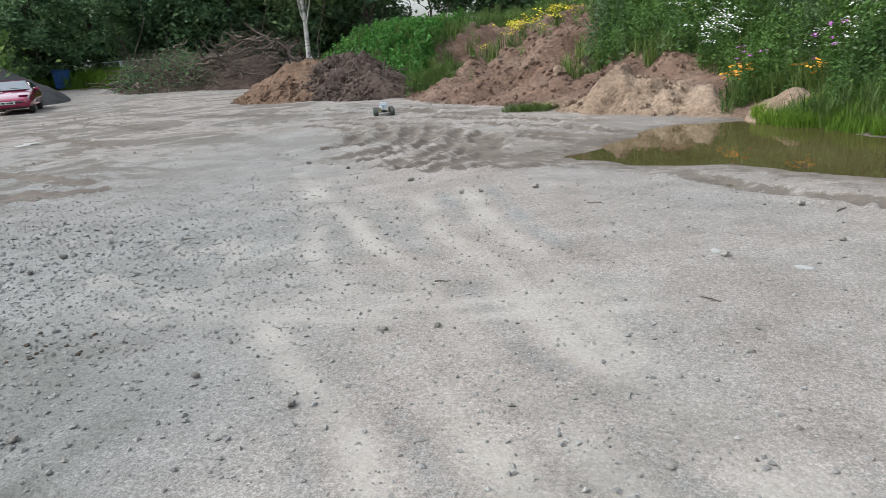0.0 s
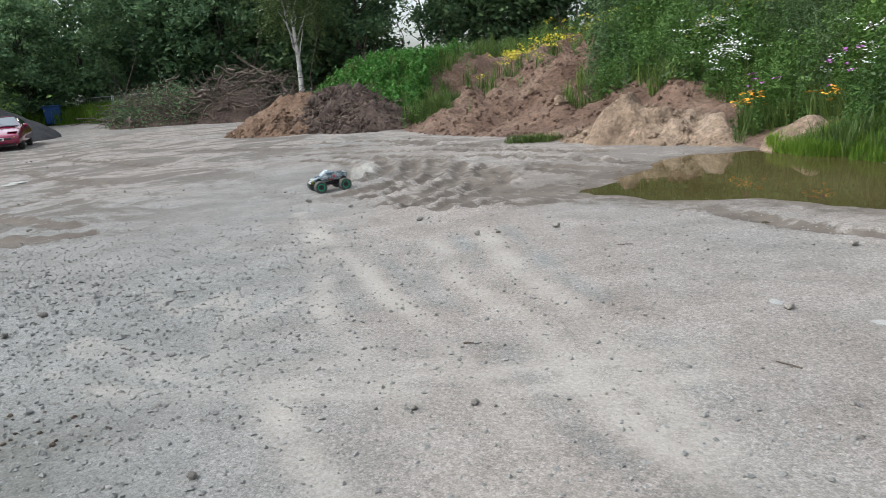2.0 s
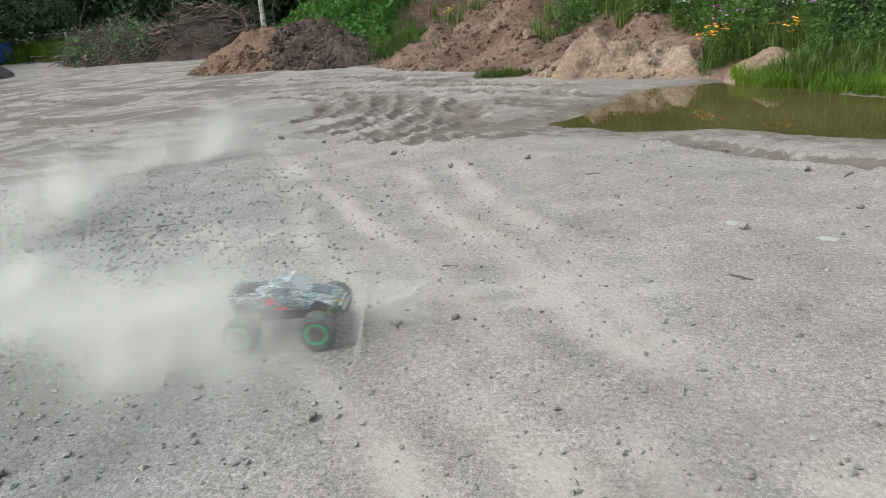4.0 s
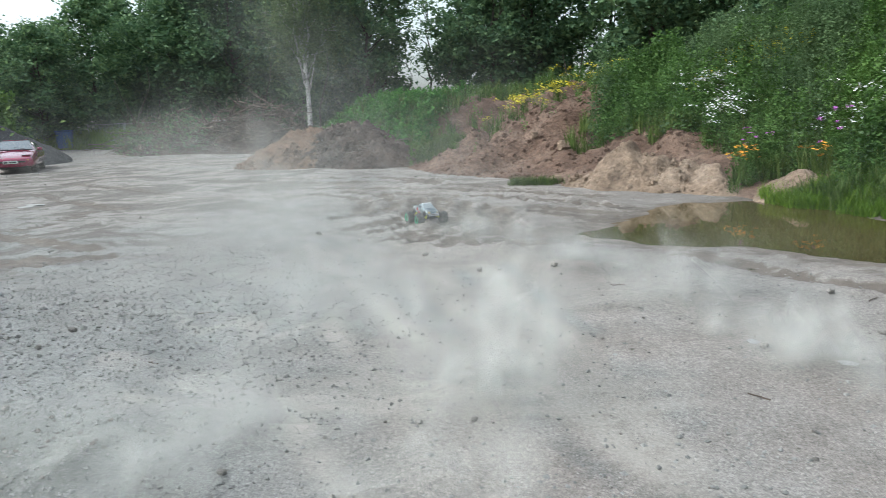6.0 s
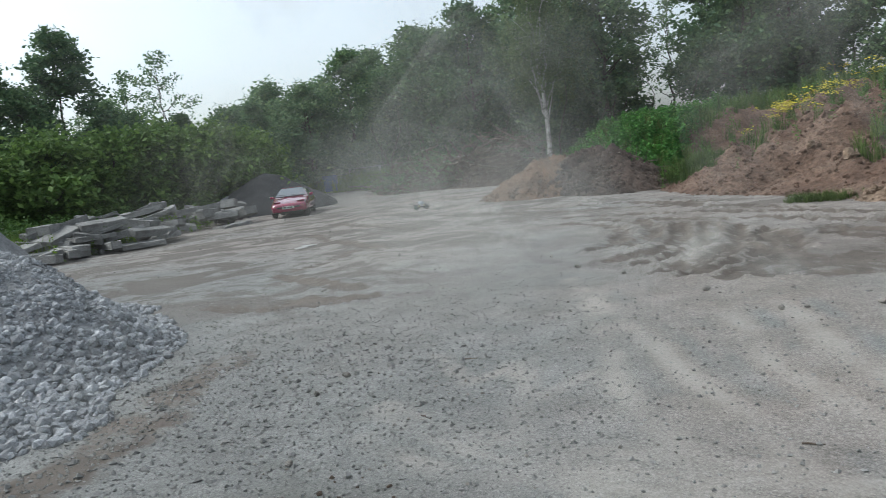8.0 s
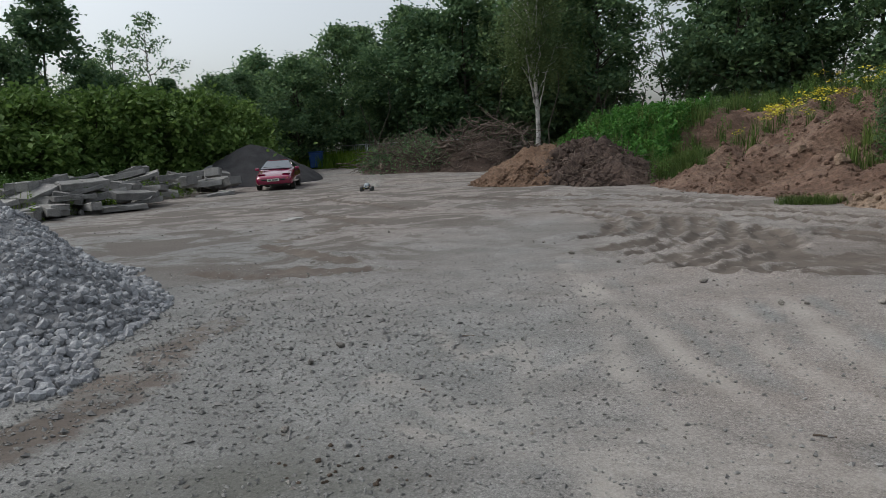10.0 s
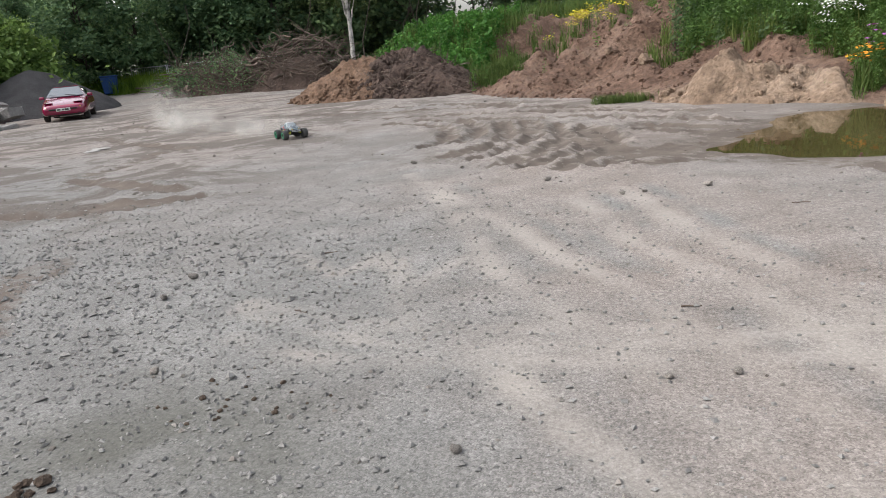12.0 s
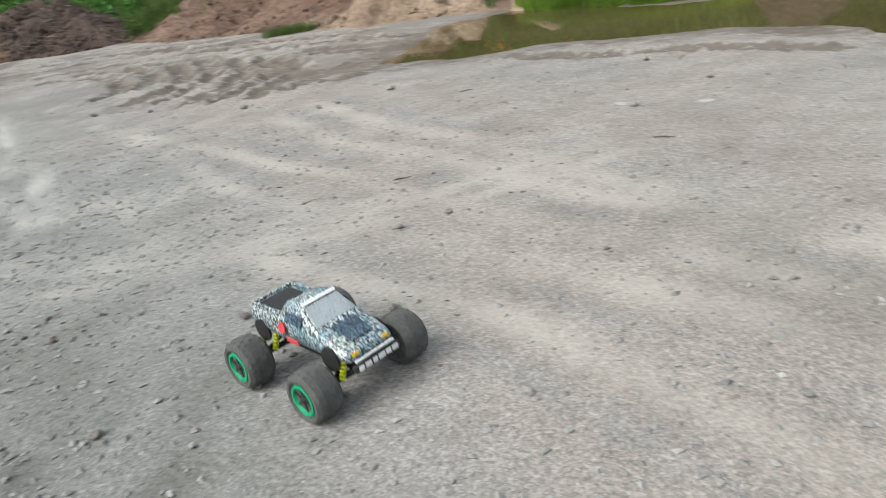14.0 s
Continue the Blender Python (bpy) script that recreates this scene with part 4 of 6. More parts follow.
# ---------------------------------------------------------------- stones and slabs
def build_loose_stones():
    rng = np.random.default_rng(31)
    def chip(seed):
        r = np.random.default_rng(seed)
        v = np.array([(1, 0, 0), (0, 1, 0), (-1, 0, 0), (0, -1, 0), (0, 0, 1), (0, 0, -1)], float)
        v = v * r.uniform(0.65, 1.2, (6, 1)) * np.array([1, 0.8, 0.6]) + r.normal(0, 0.14, (6, 3))
        return v, np.array([(0, 1, 4), (1, 2, 4), (2, 3, 4), (3, 0, 4), (1, 0, 5), (2, 1, 5), (3, 2, 5), (0, 3, 5)])
    kinds = [chip(i) for i in range(9)]

    def strew(name, n, xs, ys, sizes, material, label, weight=None):
        x, y = rng.uniform(*xs, n), rng.uniform(*ys, n)
        if weight is not None:
            keep = rng.random(n) < weight(x, y)
            x, y = x[keep], y[keep]
        keep = distance_inside(x, y, PUDDLE) < -0.25
        x, y = x[keep], y[keep]
        size = sizes[0] * (sizes[1] / sizes[0]) ** (rng.random(len(x)) ** 2.2)
        z = ground_z(x, y) + size * 0.22
        which = rng.integers(0, len(kinds), len(x))
        pairs = [stamp(*kinds[k], np.stack([x, y, z], -1)[which == k], size[which == k], turns(rng, int((which == k).sum()), 0.3)) for k in range(len(kinds))]
        v, f = joined(pairs)
        thing(name, mesh_np(name, v, f), material, label, "gravel", kind="stuff")

    left = lambda x, y: np.clip(0.25 + 0.75 * smooth(-0.3, -2.6, x + 0.3 * (y - 2.5)) + 0.5 * lumps(x, y, 0.7, 3), 0.06, 1) * smooth(10.5, 3.0, y) ** 1.5 * smooth(-9, -5.5, x)
    strew("loose_gravel", 85000, (-9.0, 3.6), (1.2, 10.5), (0.005, 0.02), CHIP, "loose grey chippings strewn over the yard", left)
    strew("loose_pebbles", 7500, (-10, 5.0), (1.2, 16), (0.004, 0.02), BROWNSTONE, "brown and pale pebbles strewn over the yard")
    strew("edge_gravel", 1500, (-6.2, -2.4), (1.4, 5.6), (0.012, 0.038), CHIP, "larger grey stones rolled off the gravel heap",
          lambda x, y: smooth(-2.4, -4.4, x - 0.25 * np.maximum(y - 3, 0) * 0 + 0.4 * lumps(x, y, 1, 2)))
    strew("far_pebbles", 2500, (-24, -3), (8, 24), (0.012, 0.045), BROWNSTONE, "stones scattered over the far yard", lambda x, y: np.clip(0.3 + lumps(x, y, 0.6, 3), 0, 1))
    # stones that stand out one by one
    spots = [(-4.104, 8.841, 0.075), (-3.38, 8.47, 0.05), (-2.23, 7.55, 0.07), (-1.47, 6.83, 0.055), (-1.30, 6.90, 0.04), (-0.81, 7.05, 0.07), (0.72, 4.98, 0.06), (1.43, 5.35, 0.05), (1.35, 6.35, 0.075),
             (-0.97, 3.57, 0.035), (-0.72, 3.66, 0.04), (-1.62, 2.92, 0.04), (-1.05, 2.75, 0.05), (-2.0, 2.3, 0.045), (-3.2, 3.3, 0.05), (-4.0, 4.6, 0.06), (-3.9, 4.2, 0.06), (-7.0, 7.4, 0.07), (0.4, 2.6, 0.03), (1.2, 3.1, 0.03)]
    meshes = []
    for k in range(4):
        v, f = rough_stone(50 + k, 2, 0.62)
        me = mesh_np("field_stone", v, f)
        me.materials.append(BROWNSTONE)
        meshes.append(me)
    for i, (x, y, s) in enumerate(spots):
        ob = thing("field_stone", meshes[i % 4], None, "single rough brown stone lying on the packed gravel", "stone", "single stones on the yard")
        ob.matrix_basis = Matrix.LocRotScale((x, y, float(ground_z(x, y)) + s * 0.3), Euler((0.1, 0.2, i * 1.7)), (s * 0.55, s * 0.55, s * 0.5))
    v, f = rough_stone(60, 2, 0.6)
    clod = mesh_np("earth_clod", v, f)
    clod.materials.append(CLOD)
    rng = np.random.default_rng(8)
    for i in range(34):
        x, y = (-2.66 + rng.normal(0, 0.16), 3.15 + rng.normal(0, 0.10)) if i < 22 else (-2.98 + rng.normal(0, 0.05), 2.42 + rng.normal(0, 0.04))
        s = rng.uniform(0.006, 0.016) if i < 22 else rng.uniform(0.012, 0.032)
        ob = thing("earth_clod", clod, None, "dark crumbly clod of earth on the gravel", "clod", "earth clods on the yard")
        ob.matrix_basis = Matrix.LocRotScale((x, y, float(ground_z(x, y)) + s * 0.35), Euler((0.2, 0.1, i)), (s, s, s))
    for i, (x, y, r) in enumerate(((-11.91, 11.89, 0.22), (-11.88, 11.64, 0.15), (0.67, 5.08, 0.05), (1.12, 4.77, 0.05))):
        v, f = rough_stone(160 + i, 2, 0.12)
        thing("pale_stone", mesh_np("pale_stone", v, f), SLAB_PALE, "flat pale chalky stone pressed into the yard", "stone").matrix_basis = Matrix.LocRotScale((x, y, float(ground_z(x, y)) + r * 0.04), Euler((0, 0, i)), (r, r, r))
    # sticks and scraps of wood
    for i, (x, y, a, n) in enumerate(((-0.9, 4.35, 0.2, 0.16), (1.6, 6.2, 0.9, 0.25), (0.6, 4.2, 2.5, 0.2), (-3.3, 5.2, 0.5, 0.18), (2.2, 5.0, 1.2, 0.3), (-0.2, 6.4, 0.1, 0.2), (-2.9, 4.1, 2.9, 0.15))):
        v, f = limb(np.random.default_rng(i), (-n * 0.3, 0, 0), (n * 0.3, 0, 0), 0.005, 0.003, 4, 0.1)
        thing("stick", mesh_np("stick", v, f, True), DEADWOOD, "short broken stick on the gravel", "stick", m=pose(x, y, float(ground_z(x, y)) + 0.004, 0, 0, math.degrees(a)))


def build_gravel_heap_stones():
    """The coarse stone that covers the tipped heap, the nearest as pieces of their own."""
    rng = np.random.default_rng(77)
    root = bpy.data.objects["gravel_mound"]
    n = 62000
    x, y = rng.uniform(-13.5, -3.6, n), rng.uniform(-3, 7.5, n)
    ux, uy = x + 0.35 * lumps(x, y, 0.9, 3), y + 0.35 * lumps(x + 9, y, 0.9, 3)
    z = heap_height(GRAVEL_LOBES, ux, uy)
    top = smooth(1.5, 1.75, z + 0.25 * lumps(x, y, 1.2, 2))
    keep = (z > -0.06) & (rng.random(n) > top * 0.97) & (y > -1.0 + 0.0 * x)
    x, y, z = x[keep], y[keep], z[keep]
    z = np.maximum(z + 0.05 * (lumps(x, y, 2.2, 4)) * smooth(-0.1, 0.4, z), 0) + ground_z(x, y)
    size = 0.017 * (0.06 / 0.017) ** (rng.random(len(x)) ** 1.6) * np.where(z < 0.5, 1.1, 0.85)
    at = np.stack([x, y, z + size * 0.25], -1)
    d = np.hypot(x + 4.4, y - 3.0)
    order = np.argsort(d)
    own, rest = order[:300], order[300:]
    meshes = []
    kinds = [rough_stone(90 + k, 1, 0.72) for k in range(8)]
    for v, f in kinds:
        me = mesh_np("stone", v, f)
        me.materials.append(STONE)
        meshes.append(me)
    for i in own:
        ob = part("stone", meshes[i % 8], None, root)
        s = float(size[i])
        ob.matrix_basis = Matrix.LocRotScale(Vector(at[i]) - root.location, Euler(rng.uniform(-0.6, 0.6, 3).tolist()[:2] + [float(rng.uniform(0, 6.28))]), (s, s, s))
    which = rng.integers(0, 8, len(rest))
    pairs = [stamp(*kinds[k], at[rest][which == k] - np.array(root.location), size[rest][which == k], turns(rng, int((which == k).sum()), 0.7)) for k in range(8)]
    v, f = joined(pairs)
    ob = part("stone_litter", mesh_np("stone_litter", v, f), STONE, root)
    ob["kind"] = "stuff"


def build_slabs():
    rng = np.random.default_rng(19)
    meshes = []
    for k, (l, w, h) in enumerate(((1.5, 0.42, 0.2), (1.1, 0.5, 0.16), (1.9, 0.3, 0.22), (0.8, 0.6, 0.28), (1.3, 0.75, 0.14), (0.6, 0.4, 0.32))):
        bm = box(l, w, h, bevel=0.02)
        r = np.random.default_rng(k)
        bmesh.ops.subdivide_edges(bm, edges=[e for e in bm.edges if e.calc_length() > 0.3], cuts=2)
        for v in bm.verts:
            v.co += Vector(r.normal(0, 0.012, 3))
        me = bpy.data.meshes.new("concrete_block")
        bm.to_mesh(me)
        bm.free()
        me.materials.append(SLAB)
        meshes.append((me, h))

    def pile(cx, cy, ax, ay, n, top, face):
        """Slabs thrown on a long heap; ax, ay: half lengths along and across face."""
        c, s = math.cos(radians(face)), math.sin(radians(face))
        for i in range(n):
            u, w = rng.uniform(-1, 1), rng.uniform(-1, 1)
            x, y = cx + u * ax * c - w * ay * s, cy + u * ax * s + w * ay * c
            lift = top * max(0, 1 - 0.55 * u * u - 0.75 * w * w) * rng.uniform(0.25, 1)
            k = rng.integers(0, 6)
            me, h = meshes[k]
            tilt = 4 if lift < 0.2 else 16
            ob = thing("concrete_block", me, None, "weathered grey concrete slab thrown on the rubble pile", "slab", "slabs of the rubble pile")
            ob.matrix_basis = pose(x, y, float(ground_z(x, y)) + h / 2 + lift - 0.03, rng.uniform(-tilt, tilt), rng.uniform(-tilt, tilt), face + rng.normal(0, 38))

    pile(-22.8, 13.0, 2.6, 1.6, 46, 1.0, 75)
    pile(-26.6, 18.0, 3.4, 2.0, 50, 1.35, 52)
    pile(-29.2, 21.8, 2.2, 1.3, 24, 1.0, 50)
    pile(-21.9, 10.6, 1.4, 1.1, 12, 0.5, 80)
    v, f = joined([stamp(*rough_stone(k, 1, 0.7), np.stack([x := rng.uniform(-30, -21, 260), y := 9 + (-21 - x) * 1.35 + rng.normal(0, 1.1, 260), ground_z(x, y) + 0.05], -1), rng.uniform(0.06, 0.2, 260), turns(rng, 260)) for k in range(3)])
    thing("rubble", mesh_np("rubble", v, f), SLAB, "broken concrete rubble among the slabs", "rubble", kind="stuff")


def build_yard_edge_plants():
    rng = np.random.default_rng(23)
    tufts = [grass_template(20 + i, 16, 0.6, 0.08) for i in range(4)]

    def strip(name, n, line, spread, size, material, label, templates, seed):
        r = np.random.default_rng(seed)
        t = r.uniform(0, len(line) - 1.001, n)
        i = t.astype(int)
        p = np.array(line)
        c = p[i] + (p[i + 1] - p[i]) * (t - i)[:, None]
        x, y = c[:, 0] + r.normal(0, spread, n), c[:, 1] + r.normal(0, spread, n)
        scatter(name, templates, x, y, size * r.uniform(0.6, 1.3, n), material, label, "plants", seed=seed)

    weeds = [plant_template(30 + i, 1.0, 40, 0.14) for i in range(4)]
    strip("verge_grass", 3200, [(-24, 8.5), (-27, 13), (-32, 18), (-35, 24)], 1.3, 1.3, GRASS, "rough grass behind the rubble pile", tufts, 41)
    strip("verge_weeds", 700, [(-25, 9), (-29, 14), (-34, 20), (-37, 26)], 1.6, 1.1, WEED, "green weeds behind the rubble pile", weeds, 42)
    strip("rubble_weeds", 260, [(-22.5, 11), (-25, 15.5), (-28.5, 20.5)], 0.9, 0.7, LIME, "yellow-green weeds growing between the slabs", weeds, 43)
    strip("fence_grass", 1500, [(-38, 38), (-34, 39.5), (-29, 38)], 0.9, 1.6, LIME, "bright grass along the wire fence", tufts, 44)
    # dark undergrowth that closes the wood below the crowns
    n = 900
    az = np.radians(rng.uniform(-100, 48, n))
    d = np.where(az < radians(-48), rng.uniform(40, 54, n), rng.uniform(54, 66, n))
    x, y = d * np.sin(az), d * np.cos(az)
    z = np.maximum(ground_z(x, y), np.where(x > -24, bank_z(x, y), -1))
    c = np.stack([x, y, z + rng.uniform(0, 1, n) * np.where(az < radians(-44), 3.0 + 1.8 * np.sin(az * 23), np.where(az > radians(-21), 0.8, 3.0))], -1)
    light = az < radians(-45)
    v, f = leaf_cloud(rng, c[light], 85, (1.1, 1.1, 0.55), 0.26)
    thing("hedge", mesh_np("hedge", v, f), BRIGHTLEAF, "light green bushes growing beyond the rubble pile", "bushes", kind="stuff")
    v, f = leaf_cloud(rng, c[~light], 60, (1.3, 1.3, 0.8), 0.36)
    thing("undergrowth", mesh_np("undergrowth", v, f), FOREST, "dark undergrowth at the edge of the wood", "undergrowth", kind="stuff")
    # bare stems in the shade of the wood
    pairs = []
    for k in range(34):
        a, dd = radians(rng.uniform(-42, 6)), rng.uniform(46, 54)
        p = np.array((dd * math.sin(a), dd * math.cos(a), 0.2))
        pairs.append(limb(rng, p, p + (rng.normal(0, 0.8), rng.normal(0, 0.8), rng.uniform(3, 5.5)), 0.05, 0.02, 5, 0.05, 5))
    v, f = joined(pairs)
    thing("young_stems", mesh_np("young_stems", v, f, True), BARK, "thin bare stems standing at the edge of the wood", "stems", kind="stuff")
    # broad-leaved plant on the bare bank, roots and a stone and log lying on it
    def lay(name, v, f, material, label, x, y, turn=0, lift=0.0):
        z = max(float(bank_z(np.array([x]), np.array([y]))[0]), float(ground_z(x, y)))
        thing(name, mesh_np(name, v, f), material, label, name.replace("_", " "), m=pose(x, y, z + lift, 0, 0, turn))
    v, f = limb(np.random.default_rng(3), (-0.35, 0, 0), (0.45, 0.2, 0.12), 0.09, 0.07, 5, 0.05, 8)
    lay("old_log", v, f, DEADWOOD, "short pale log lying on the soil bank", -2.7, 20.6, 40, 0.06)
    for i, (x, y, s) in enumerate(((-3.4, 21.0, 0.17), (-4.6, 20.3, 0.14), (-2.0, 17.2, 0.2), (-1.9, 15.2, 0.16), (-1.5, 14.9, 0.14), (-3.0, 19.2, 0.15))):
        v, f = rough_stone(120 + i, 2, 0.7)
        lay("boulder", v * s, f, SAND, "pale stone half sunk in the soil bank", x, y, i * 50, s * 0.3)
    n = 4500
    x, y = rng.uniform(-7.2, 0.6, n), rng.uniform(14.6, 24, n)
    keep = (green_mask(x, y) < 0.4) & (distance_inside(x, y, BANK_FOOT) > 0)
    x, y = x[keep], y[keep]
    s = 0.016 * (0.085 / 0.016) ** (rng.random(len(x)) ** 2.5)
    v, f = stamp(*rough_stone(140, 1, 0.8), np.stack([x, y, bank_z(x, y) + s * 0.2], -1), s, turns(rng, len(x)))
    thing("soil_clods", mesh_np("soil_clods", v, f), SOIL, "clods of red-brown earth lying on the bank", "clods", kind="stuff")


def build_brush_heaps():
    def brush(name, cx, cy, rx, ry, top, branches, twigs, seed, label, leafy):
        rng = np.random.default_rng(seed)
        root = tagged(new(name), label, "brush")
        root.location = (cx, cy, float(ground_z(cx, cy)))

        def spot(k):
            u, w = rng.uniform(-1, 1, 2)
            if u * u + w * w > 1:
                u, w = u * 0.6, w * 0.6
            return np.array((u * rx, w * ry, top * (1 - 0.7 * (u * u + w * w)) * rng.uniform(0.05, k)))
        for _ in range(branches):
            a = spot(0.95)
            d = rng.normal(0, 1, 3) * (1, 1, 0.45)
            d = d / np.linalg.norm(d) * rng.uniform(1.0, 2.6)
            b = a + d
            b[2] = max(b[2], 0.05)
            v, f = limb(rng, a, b, rng.uniform(0.03, 0.08), 0.015, 5, 0.09, 6)
            part("branch", mesh_np("branch", v, f, True), DEADWOOD, root)
        pairs = []
        for _ in range(twigs):
            a = spot(1.0)
            d = rng.normal(0, 1, 3) * (1, 1, 0.55)
            b = a + d / np.linalg.norm(d) * rng.uniform(0.4, 1.4)
            b[2] = max(b[2], 0.02)
            pairs.append(limb(rng, a, b, rng.uniform(0.01, 0.025), 0.005, 3, 0.1, 4))
        v, f = joined(pairs)
        ob = part("twig_litter", mesh_np("twig_litter", v, f, True), DEADWOOD, root)
        ob["kind"] = "stuff"
        if leafy:
            c = np.array([spot(0.9) for _ in range(300)])
            v, f = leaf_cloud(rng, c, 26, (0.35, 0.35, 0.2), 0.13)
            part("withered_leaves", mesh_np("withered_leaves", v, f), FOREST, root, "withered dark leaves")["kind"] = "stuff"
        # soil and rotted matter under the branches
        g = np.linspace(-1.15, 1.15, 40)
        v, f = grid_mesh("mulch", g * rx, g * ry, lambda x, y: top * 0.5 * np.maximum(1 - (x / rx) ** 2 - (y / ry) ** 2, -0.15) + 0.2 * lumps(x + cx, y, 1.2, 3))
        part("mulch", mesh_np("mulch", v, f, True), DARKSOIL, root)

    brush("brush_heap", -24.4, 33.2, 3.3, 2.2, 2.2, 60, 1100, 3, "low heap of cut brushwood with withered leaves", True)
    brush("branch_heap", -19.8, 33.4, 3.0, 2.2, 2.9, 75, 1000, 4, "tangled heap of bare dead branches and roots", False)


def build_fence_and_bin():
    steel = surface("galvanised_steel", [(0.35, 0.36, 0.37), (0.5, 0.51, 0.52)], 4, 40, 0.45, 0.1, metal=0.8)
    blue = surface("blue_plastic", [(0.012, 0.05, 0.17), (0.02, 0.075, 0.24)], 3, 30, 0.5, 0.1)
    a, b = Vector((-35.0, 38.6)), Vector((-26.0, 41.5))
    n = 4
    step = (b - a) / n
    turn = math.degrees(math.atan2(step.y, step.x))
    w = step.length - 0.1
    panel = tagged(new("fence_panel"), "galvanised wire mesh fence panel beside the yard", "fence", "fence panels in a row")
    for x in (0.0, w):
        part("post", rod((x, 0, 0), (x, 0, 1.5), 0.03), steel, panel, smooth=True)
    for z in (0.15, 0.8, 1.45):
        part("rail", rod((0, 0, z), (w, 0, z), 0.02), steel, panel, smooth=True)
    bm = bmesh.new()
    for i in range(1, 16):
        rod((w * i / 16, 0, 0.15), (w * i / 16, 0, 1.45), 0.006, sides=4, bm=bm)
    part("wires", bm, steel, panel)
    for i in range(n):
        p = a + step * i
        m = pose(p.x, p.y, float(ground_z(p.x, p.y)), 0, 0, turn)
        if i == 0:
            panel.matrix_basis = m
        else:
            copy_thing(panel, m)
    x, y = -35.3, 36.9
    bin_ = tagged(new("waste_bin"), "blue plastic wheeled bin standing by the track", "bin")
    bin_.matrix_basis = pose(x, y, float(ground_z(x, y)), 0, 0, 40)
    body = box(0.95, 0.8, 1.0, (0, 0, 0.6), 0.04)
    for v in body.verts:
        k = 0.85 + 0.15 * (v.co.z - 0.1)
        v.co.x, v.co.y = v.co.x * k, v.co.y * k
    part("body", body, blue, bin_)
    part("lid", box(1.02, 0.88, 0.08, (0, 0, 1.15), 0.03), blue, bin_)
    for sx in (-0.35, 0.35):
        part("wheel", rod((sx - 0.03, 0.3, 0.1), (sx + 0.03, 0.3, 0.1), 0.1, sides=14), surface("black_rubber", [(0.02, 0.02, 0.02), (0.035, 0.035, 0.035)], 4, 40, 0.8, 0.1), bin_)


# ---------------------------------------------------------------- vehicles
def loft(stations, bm=None, rounds=2):
    """Skin through closed rings of equal length."""
    bm = bm or bmesh.new()
    rings = [[bm.verts.new(p) for p in ring] for ring in stations]
    n = len(rings[0])
    for a, b in zip(rings, rings[1:]):
        for i in range(n):
            bm.faces.new((a[i], a[(i + 1) % n], b[(i + 1) % n], b[i]))
    bm.faces.new(rings[0][::-1]), bm.faces.new(rings[-1])
    return bm


def section(x, z0, z1, z2, w0, w1, w2):
    """A ring across the body at x: sill z0/w0, waist z1/w1, top z2/w2."""
    half = [(w0 * 0.85, z0), (w0, z0 + 0.25 * (z1 - z0)), (w1, z1), (w1 * 0.4 + w2 * 0.6, z1 + 0.7 * (z2 - z1)), (w2, z1 + 0.93 * (z2 - z1)), (w2 * 0.6, z2), (0.0, z2 + 0.02 * (z2 - z0))]
    ring = [(x, y, z) for y, z in half] + [(x, -y, z) for y, z in reversed(half[:-1])] + [(x, 0, z0)]
    return ring


RUBBER = surface("tyre_rubber", [(0.022, 0.022, 0.021), (0.045, 0.043, 0.04), (0.10, 0.095, 0.085)], 6, 60, 0.9, 0.3, depth=0.004)


def car_glass():
    m, nodes, links, out = node_material("tinted_glass")
    out.inputs["Base Color"].default_value = (0.03, 0.05, 0.065, 1)
    out.inputs["Roughness"].default_value, out.inputs["Specular IOR Level"].default_value = 0.04, 1.0
    out.inputs["Coat Weight"].default_value = 1.0
    return m


GLASS = car_glass()


